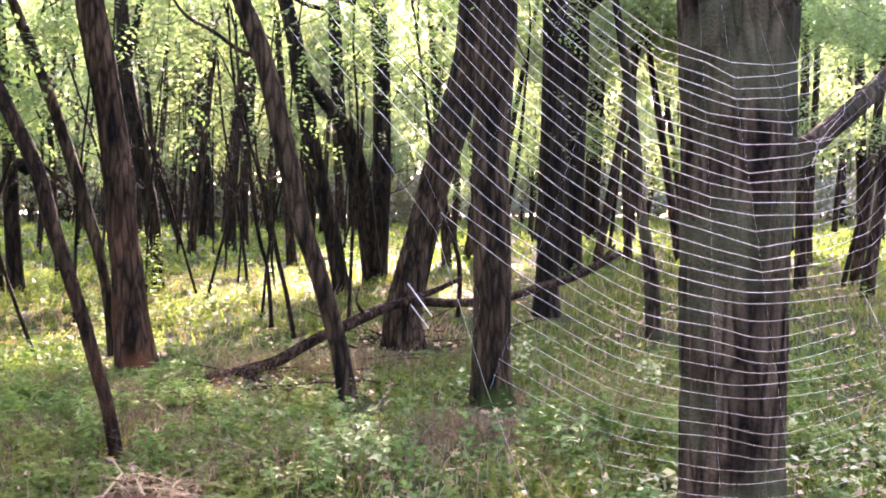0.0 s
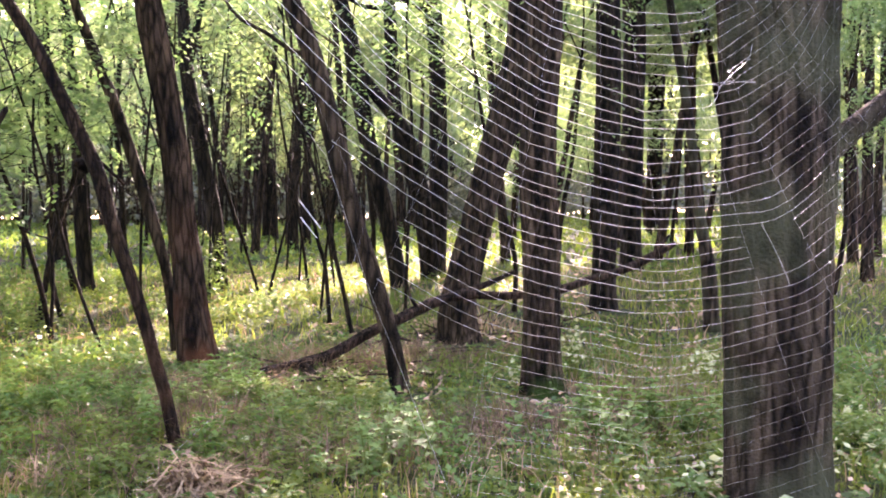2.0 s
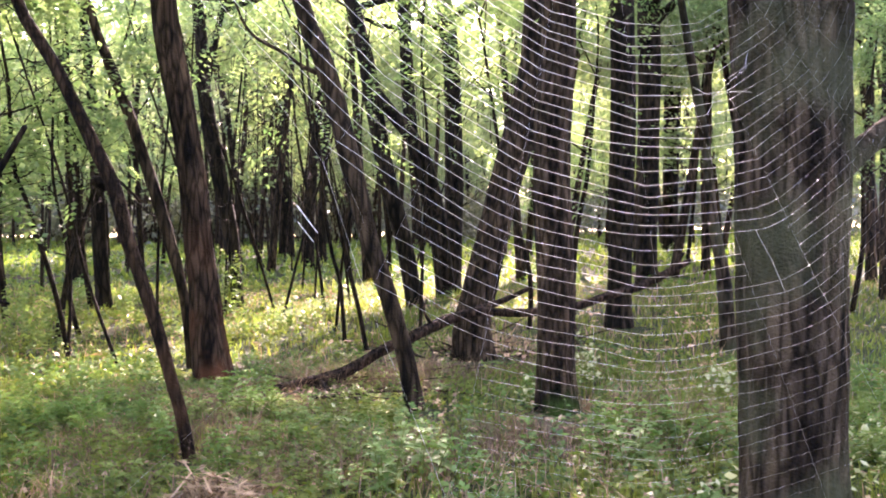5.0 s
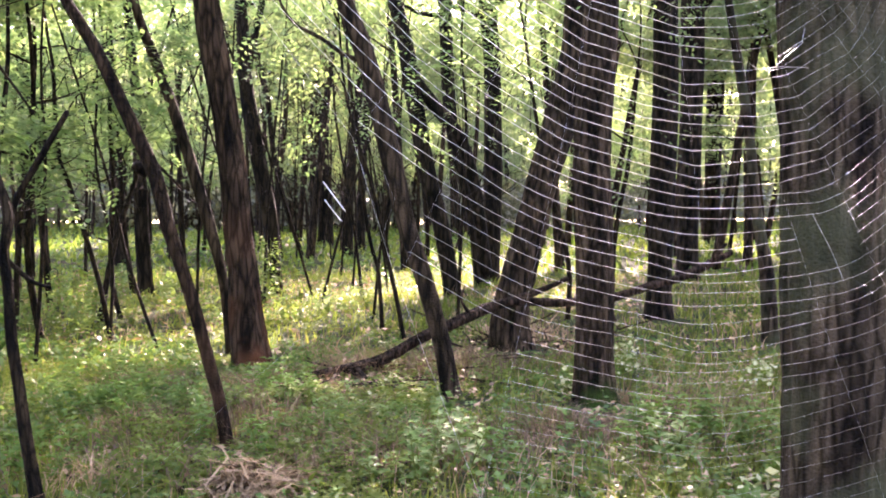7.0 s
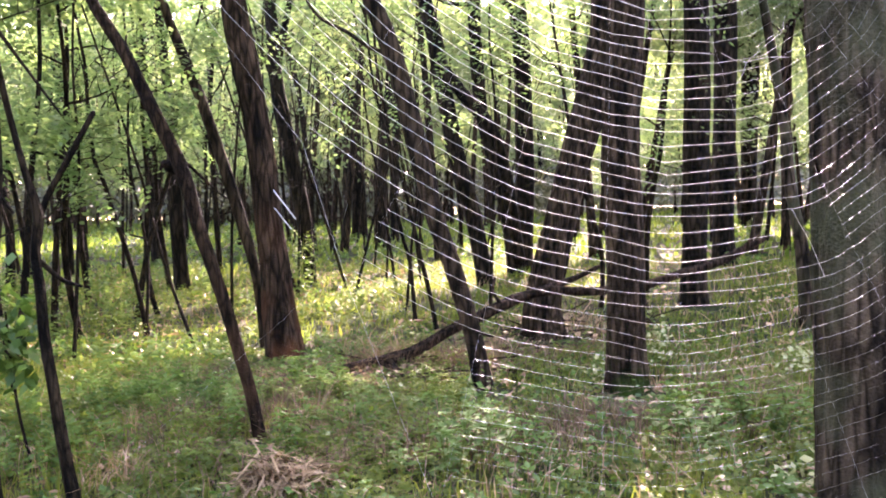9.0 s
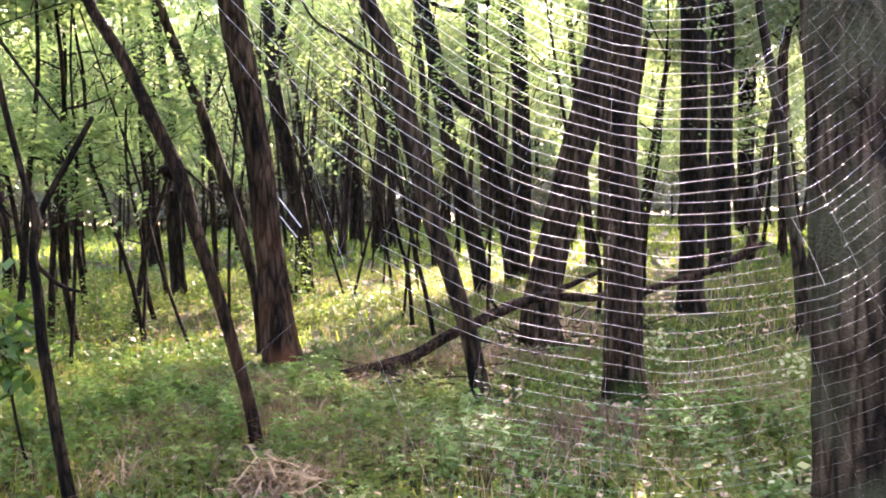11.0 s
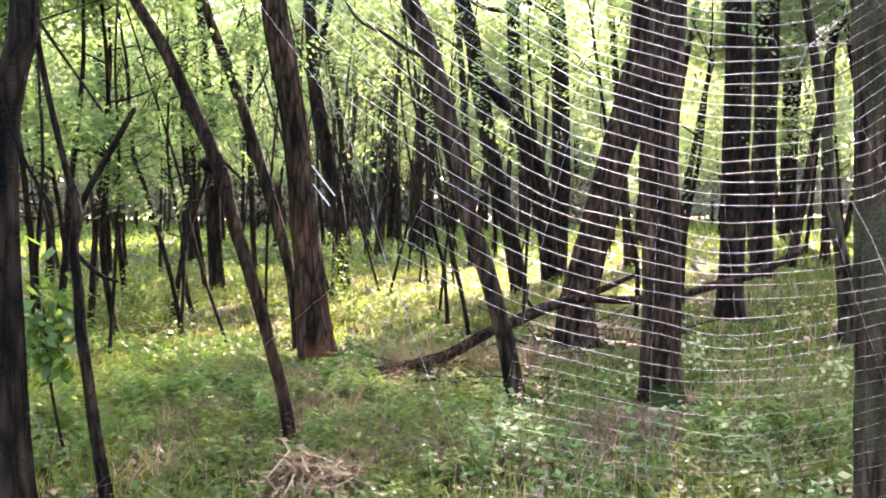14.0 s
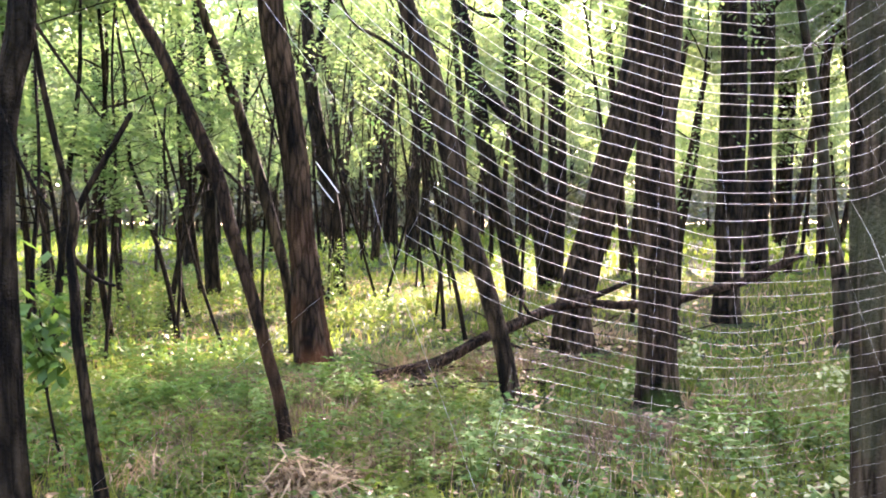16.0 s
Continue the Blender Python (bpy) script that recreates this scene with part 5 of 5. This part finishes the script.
def straw_tuft(x, y, wide, tall, n, seed, label, flat=0.6):
    rng = np.random.default_rng(1300 + seed)
    r = wide * np.sqrt(rng.uniform(0, 1, n))
    a = rng.uniform(0, 2 * np.pi, n)
    px, py = x + r * np.cos(a), y + r * np.sin(a)
    t = 0.06 + tall * rng.uniform(0.3, 1.0, n) * (1 - 0.6 * r / wide)
    v, f = blades(rng, px, py, t, rng.uniform(0.005, 0.01, n), 1.0 + flat)
    v -= np.array([x, y, 0])
    ob = new("dry_grass", mesh_of("dry_grass", v, f, STRAW))
    ob.location = (x, y, 0)
    tagged(ob, label, "dry grass", "dry grass tufts")


def straw_heap(x, y, wide, tall, n, seed, label):
    """A low mound of bent dry stalks lying over one another."""
    rng = np.random.default_rng(1500 + seed)
    r, a = wide * np.sqrt(rng.uniform(0, 1, n)) * 0.8, rng.uniform(0, 2 * np.pi, n)
    c = np.stack([r * np.cos(a), r * np.sin(a), tall * (1 - (r / wide) ** 2) * rng.uniform(0.1, 1.25, n) ** 1.3 + 0.02], 1)
    d = rng.uniform(0, 2 * np.pi, n)
    u = unit(np.stack([np.cos(d), np.sin(d), rng.normal(0, 0.42, n)], 1))
    length = rng.uniform(0.08, 0.3, n)[:, None]
    w = unit(np.cross(u, [0, 0, 1.0]) + rng.normal(0, 0.3, (n, 3))) * rng.uniform(0.002, 0.0062, (n, 1))
    bow = np.array([0, 0, 1.0]) * length * rng.uniform(0.05, 0.35, (n, 1)) + rng.normal(0, 0.01, (n, 3))
    p = [c - u * length * 0.5 - bow * 0.5, c - u * length * 0.15, c + bow * 0.3, c + u * length * 0.2, c + u * length * 0.5 - bow * 0.5]
    for q in p:
        q[:, 2] = np.maximum(q[:, 2], 0.004)
    v = np.stack([k for q in p for k in (q - w, q + w)], 1).reshape(-1, 3)
    at = 10 * np.arange(n)[:, None]
    f = np.concatenate([at + [2 * i, 2 * i + 1, 2 * i + 3, 2 * i + 2] for i in range(4)])
    ob = new("straw_heap", mesh_of("straw_heap", v, f, STRAW_OLD))
    ob.location = (x, y, float(ground_z(x, y)))
    tagged(ob, label, "straw heap", kind="stuff")


straw_heap(-0.65, 4.40, 0.23, 0.14, 680, 1, "heap of dry tan straw lying on the grass")
straw_heap(-0.47, 4.65, 0.16, 0.05, 420, 2, "thin spill of dry straw on the grass")
straw_tuft(-1.02, 7.19, 0.22, 0.22, 160, 0, "tuft of dry tan grass stalks", 0.3)
straw_tuft(-0.35, 5.45, 0.12, 0.20, 110, 1, "tuft of dry tan grass stalks", 0.2)
straw_tuft(-0.63, 5.38, 0.20, 0.16, 120, 2, "tuft of dry tan grass stalks", 0.4)
straw_tuft(0.20, 5.62, 0.12, 0.20, 60, 3, "tuft of dry tan grass stalks", 0.2)
straw_tuft(-2.13, 7.40, 0.35, 0.24, 160, 4, "tuft of dry tan grass stalks", 0.3)
straw_tuft(-1.49, 5.79, 0.30, 0.20, 110, 5, "tuft of dry tan grass stalks", 0.3)
straw_tuft(1.86, 6.52, 0.15, 0.25, 40, 6, "tuft of dry tan grass stalks", 0.2)
straw_tuft(1.12, 5.57, 0.30, 0.14, 120, 7, "tuft of dry tan grass stalks", 0.8)
straw_tuft(-0.00, 5.07, 0.25, 0.20, 160, 8, "tuft of dry tan grass stalks", 0.3)
straw_tuft(1.65, 5.30, 0.25, 0.16, 100, 9, "tuft of dry tan grass stalks", 0.5)
straw_tuft(-1.48, 4.64, 0.20, 0.20, 90, 10, "tuft of dry tan grass stalks", 0.3)
straw_tuft(-0.11, 8.21, 0.50, 0.18, 260, 11, "dry brown stalks beside the fallen tree", 0.6)
straw_tuft(1.67, 10.63, 0.60, 0.30, 260, 12, "dry brown stalks at the foot of a tree", 0.5)
straw_tuft(-0.49, 8.69, 0.40, 0.20, 180, 13, "dry brown stalks beside the fallen tree", 0.5)
straw_tuft(-0.50, 4.82, 0.20, 0.20, 200, 14, "tuft of dry tan grass stalks", 0.8)


def grass_tuft(x, y, tall, n, seed, mat, label):
    """Long arching blades from one root."""
    rng = np.random.default_rng(2100 + seed)
    a, out = rng.uniform(0, 2 * np.pi, n), rng.uniform(0.25, 0.95, n)
    way = np.stack([np.cos(a), np.sin(a), np.zeros(n)], 1)
    root = way * rng.uniform(0, 0.04, (n, 1))
    h = (tall * rng.uniform(0.5, 1.0, n))[:, None]
    side = np.stack([-np.sin(a), np.cos(a), np.zeros(n)], 1) * rng.uniform(0.002, 0.0042, (n, 1))
    up = np.array([0, 0, 1.0])
    rows = []
    for f in (0, 0.35, 0.7, 1.0):
        rows.append((root + way * h * (out * f ** 2)[:, None] * 0.9 + up * h * (f - 0.32 * f ** 2 * out[:, None]), side * (1 - 0.85 * f)))
    v = np.stack([q for c, w in rows for q in (c - w, c + w)], 1).reshape(-1, 3)
    at = 8 * np.arange(n)[:, None]
    f = np.concatenate([at + [2 * i, 2 * i + 1, 2 * i + 3, 2 * i + 2] for i in range(3)])
    ob = new("grass_tuft", mesh_of("grass_tuft", v, f, mat))
    ob.location = (x, y, float(ground_z(np.array([x]), np.array([y]))[0]) - 0.01)
    tagged(ob, label, "grass", "grass tufts")


for k, (x, y, tall) in enumerate(((0.02, 5.25, 0.24), (0.12, 5.45, 0.2), (-0.12, 5.4, 0.18), (0.3, 5.2, 0.18), (-0.35, 5.7, 0.26), (0.55, 5.5, 0.16), (2.25, 5.9, 0.24), (2.45, 6.25, 0.24), (2.1, 5.65, 0.2),
                                  (2.7, 6.7, 0.22), (1.95, 5.5, 0.18), (1.3, 5.2, 0.16), (-1.75, 5.7, 0.2), (-2.05, 6.4, 0.22), (-1.2, 6.6, 0.2), (-0.9, 6.0, 0.2))):
    grass_tuft(x, y, tall, 46, k, GRASS, "tuft of long yellow-green grass")
for k, (x, y, tall) in enumerate(((-0.72, 5.75, 0.3), (-0.62, 5.95, 0.34), (-0.5, 5.6, 0.24), (0.15, 5.75, 0.28), (-1.9, 7.6, 0.26), (1.75, 6.6, 0.26), (1.45, 5.6, 0.2), (-1.5, 6.9, 0.22))):
    grass_tuft(x, y, tall, 30, 40 + k, STRAW, "tuft of long dry tan grass bending over")
for k, (x, y, tall, n) in enumerate(((-0.65, 4.40, 0.21, 40), (-0.58, 4.36, 0.17, 30), (-0.73, 4.45, 0.18, 30))):
    grass_tuft(x, y, tall, n, 60 + k, STRAW, "loose dry straws sticking out of a heap")


def folded_leaves(base, u, n, long, wide, fold=0.25):
    """Leaves from base along u with normal n: two halves that rise from the midrib."""
    v = unit(np.cross(n, u))
    long, wide = np.asarray(long)[:, None], np.asarray(wide)[:, None]
    tip = base + u * long - n * long * 0.18
    mid = base + u * long * 0.45 - n * long * 0.02
    lift = n * wide * fold
    pts = np.stack([base, mid + v * wide / 2 + lift, tip, mid, mid - v * wide / 2 + lift], 1).reshape(-1, 3)
    at = 5 * np.arange(len(base))[:, None]
    return pts, np.concatenate([at + [0, 3, 2, 1], at + [0, 4, 2, 3]])


def nettle(seed, tall, mat, label):
    """An upright herb with pairs of pointed leaves set crosswise up its stem."""
    rng = np.random.default_rng(3100 + seed)
    thing = new("broadleaf_herb")
    tagged(thing, label, "herb", "broad-leaved herbs")
    for k in range(3):
        a = rng.uniform(0, 2 * np.pi)
        foot = np.array([math.cos(a), math.sin(a), 0]) * rng.uniform(0.02, 0.08)
        top = foot * 1.8 + np.array([*rng.normal(0, 0.04, 2), tall * rng.uniform(0.6, 1.0)])
        stem = part("stem", stem_mesh("stem", [(foot[0], foot[1], -0.02, 0.003), (*((foot + top) / 2 + np.array([0, 0, 0.01])), 0.0025), (*top, 0.0012)], HERB, 6, 4), thing)
        base, way, nor, size = [], [], [], []
        for i in range(6):
            f = 0.25 + 0.75 * i / 5
            p = foot + (top - foot) * f
            for h in range(4 if i == 5 else 2):
                b = a + i * 1.57 + h * (1.57 if i == 5 else 3.14) + rng.normal(0, 0.25)
                rise = rng.normal(0.05 + 0.25 * f, 0.15)
                base.append(p)
                way.append((math.cos(b), math.sin(b), rise))
                nor.append((-math.cos(b) * rise, -math.sin(b) * rise, 1 + rng.normal(0, 0.1)))
                size.append((0.075 - 0.03 * abs(f - 0.5)) * rng.uniform(0.7, 1.15) * (0.75 if i == 5 else 1))
        size = np.array(size)
        part("foliage", mesh_of("foliage", *folded_leaves(np.array(base), unit(np.array(way)), unit(np.array(nor)), size, size * 0.55), mat), stem)
    return thing


def nettles():
    rng = np.random.default_rng(71)
    kinds = [nettle(0, 0.2, COOL, "broad-leaved blue-green herb growing in the grass"), nettle(1, 0.26, COOL, "broad-leaved blue-green herb growing in the grass"),
             nettle(2, 0.17, FRESH, "pale green broad-leaved herb growing in the grass"), nettle(3, 0.23, FRESH, "pale green broad-leaved herb growing in the grass")]
    used = [False] * 4
    for x0, y0, n, pale in ((-0.5, 6.6, 13, 0.8), (0.32, 4.7, 9, 0.1), (1.5, 5.05, 7, 0.0), (2.05, 5.2, 8, 0.2), (-1.9, 6.2, 13, 0.15), (-1.25, 5.5, 9, 0.2), (3.6, 6.3, 12, 0.4),
                            (-0.15, 6.25, 6, 0.7), (-2.4, 7.5, 9, 0.3), (-0.85, 4.95, 6, 0.2), (3.2, 5.2, 8, 0.7), (-1.7, 5.0, 8, 0.2),
                            (-1.75, 6.7, 11, 0.35), (-0.9, 6.3, 10, 0.4), (-0.35, 5.7, 10, 0.45), (-2.3, 6.8, 10, 0.2), (0.05, 6.3, 7, 0.5), (-1.3, 6.1, 7, 0.2)):
        for k in range(n):
            x, y = x0 + rng.normal(0, 0.2), y0 + rng.normal(0, 0.22)
            if any((x - a) ** 2 + (y - b) ** 2 < (r + 0.15) ** 2 for a, b, r in FEET):
                continue
            i = int(rng.integers(0, 2)) + (2 if rng.uniform() < pale else 0)
            m = pose(x, y, float(ground_z(np.array([x]), np.array([y]))[0]), rng.normal(0, 4), rng.normal(0, 4), rng.uniform(0, 360)) @ Matrix.Scale(rng.uniform(0.75, 1.2), 4)
            if used[i]:
                copy_thing(kinds[i], m)
            else:
                used[i] = True
                kinds[i].matrix_world = m


nettles()


def litter():
    """Fallen leaves and broad herb leaves by the thick trunk, sunlight put into their pale colour."""
    rng = np.random.default_rng(61)
    for x, y, s, n in ((3.11, 4.74, 0.32, 260), (1.88, 4.28, 0.12, 70), (3.35, 5.47, 0.3, 90)):
        px, py = rng.normal(x, s, n), rng.normal(y, s * 1.2, n)
        ob = new("sunlit_herbs", mesh_of("sunlit_herbs", *herb_leaves(rng, px, py, rng.uniform(0.02, 0.12, n), rng.uniform(0.03, 0.08, n), 0.4), PALE_SUNLIT))
        tagged(ob, "patch of broad leaves coloured pale for the sun on them", "herbs", kind="stuff")


litter()


def brushwood(x, y, n, wide, label, seed, high=0.5):
    """Dead sticks lying and leaning over one another."""
    rng = np.random.default_rng(1700 + seed)
    thing = new("brushwood")
    thing.location = (x, y, float(height(x, y)))
    tagged(thing, label, "brushwood", "dead brushwood")
    for k in range(n):
        c, az = rng.normal(0, wide / 2, 2), rng.uniform(0, 2 * np.pi)
        length, rise = rng.uniform(0.3, 0.9), rng.uniform(0.0, high)
        e = c + np.array([math.cos(az), math.sin(az)]) * length
        m = (c + e) / 2 + rng.normal(0, 0.05, 2)
        r = rng.uniform(0.005, 0.014)
        part("stick", stem_mesh("stick", [(*c, 0.01, r), (*m, rise * 0.45 + 0.03, r * 0.8), (*e, rise + 0.01, r * 0.4)], DEAD_WOOD, 7, 5), thing)


brushwood(1.69, 10.21, 16, 0.9, "heap of dead sticks at the foot of a leaning tree", 0, 0.35)
brushwood(1.12, 10.40, 10, 0.8, "dead sticks caught under a fallen tree", 1, 0.12)
brushwood(-0.30, 7.81, 18, 0.8, "dead sticks beside a fallen tree", 2, 0.12)
brushwood(-0.66, 7.57, 14, 0.7, "dead sticks beside a fallen tree", 3, 0.12)
brushwood(0.19, 8.38, 16, 0.8, "dead sticks beside a fallen tree", 4, 0.12)
brushwood(2.01, 10.42, 10, 0.7, "dead sticks between two tree feet", 5, 0.12)


# ---- the web ----
def spider_web():
    hub, right, up = Vector((0.168, 0.722, 1.679)), Vector((0.9410, 0.3385, 0.0000)), Vector((-0.0927, 0.2578, 0.9617))
    rng = np.random.default_rng(3)
    thing = new("spider_web")
    tagged(thing, "large torn orb web of white silk, glinting in the sun", "spider web")

    def put(name, pts, r, label="", soft=False):
        """A thread through pts; r: its radius, or one for each point."""
        n = max(2, len(pts)) * (4 if soft else 1)
        rs = r if isinstance(r, list) else [r] * len(pts)
        c = [(*(right * a + up * b + right.cross(up) * d), q) for (a, b, d), q in zip(pts, rs)]
        v, f, caps = tube(c, n, 5)
        part(name, mesh_of(name, v, f, SILK, True), thing, label)

    def thick(k, r):
        """Radius stands in for brightness: heaviest mid-web and towards the torn side, finer at the rim."""
        a = math.degrees(angles[k])
        side = np.interp(a, (-60, -40, -25, 0, 15, 30, 45), (0.6, 1.1, 1.1, 1.0, 0.62, 0.24, 0.15))
        rim = np.interp(r, (0.2, 0.34, 0.44, 0.52, 0.6), (1.0, 0.8, 0.5, 0.26, 0.14)) if a > -25 else np.interp(r, (0.2, 0.4, 0.5), (1.0, 0.75, 0.4))
        return 0.00015 * side * rim

    angles = np.radians(np.arange(-60, 62, 10.0) + rng.normal(0, 1.4, 13))
    outer = np.interp(np.degrees(angles), (-53.0, -46.8, -34.0, -26.6, -17.2, 3.2, 26.5), (0.407, 0.402, 0.444, 0.544, 0.608, 0.601, 0.582))
    inner = 0.208
    pitch = 0.00885
    shift = rng.normal(0, 0.0016, (len(angles), 2))

    def spot(k, r, j):
        a = angles[k] + 0.004 * math.sin(j * 1.7 + k)
        wob = shift[k][0] + shift[k][1] * math.sin(j * 0.9)
        return ((r + wob) * math.sin(a), -(r + wob) * math.cos(a), 0.004 * math.sin(3 * a + r * 9))

    for k, a in enumerate(angles):
        put("radius_thread", [spot(k, r, 0) for r in np.linspace(0.01, outer[k] + 0.004, 5)], 0.000008)
    rings = int((outer.max() - inner) / pitch)
    for j in range(rings):
        run = []
        for k in range(len(angles)):
            r = inner + pitch * j + rng.normal(0, pitch * 0.07)
            torn = k == 7 and (0.385 < r < 0.421 or 0.254 < r < 0.268)
            if r < outer[k]:
                run.append((spot(k, r, j), thick(k, r)))
            if (r >= outer[k] or torn or k == len(angles) - 1) and run:
                if len(run) > 1:
                    put("spiral_thread", [p for p, q in run], [q for p, q in run], soft=j > rings * 0.4)
                run = []
    # loose ends beside the torn place
    put("frame_thread", [spot(k, outer[k] + 0.006, 0) for k in range(6)], 0.00006)
    put("frame_thread", [(-0.286, -0.263, 0), (-0.248, -0.372, 0), (-0.261, -0.402, 0), (-0.281, -0.430, 0)], 0.00002)
    put("anchor_thread", [(-0.281, -0.430, 0), (-0.374, -0.503, 0), (-0.436, -0.551, 0)], 0.00002)
    put("anchor_thread", [(-0.286, -0.263, 0), (-0.368, -0.172, 0), (-0.460, -0.071, 0)], 0.00002)
    # two short strands, thickened to stand in for glints
    put("loose_thread", [(-0.292, -0.362, 0), (-0.286, -0.371, 0), (-0.280, -0.380, 0)], 0.0003, "short thick strand standing in for a sun glint")
    put("loose_thread", [(-0.292, -0.373, 0), (-0.288, -0.379, 0), (-0.283, -0.386, 0)], 0.00026, "short thick strand standing in for a sun glint")
    put("loose_thread", [(0.086, -0.378, 0), (0.097, -0.404, 0), (0.104, -0.430, 0)], 0.00008, "torn glinting strand")
    for pts in ([(0.050, -0.257, 0), (0.061, -0.262, 0), (0.072, -0.263, 0)], [(0.072, -0.263, 0), (0.092, -0.258, 0), (0.114, -0.257, 0)],
                [(0.072, -0.263, 0), (0.067, -0.272, 0), (0.059, -0.281, 0)], [(0.074, -0.262, 0), (0.088, -0.252, 0), (0.101, -0.243, 0)],
                [(0.101, -0.243, 0), (0.112, -0.236, 0), (0.118, -0.222, 0)]):
        put("loose_thread", pts, 0.00009, "torn glinting strand")
    thing.location = hub


spider_web()
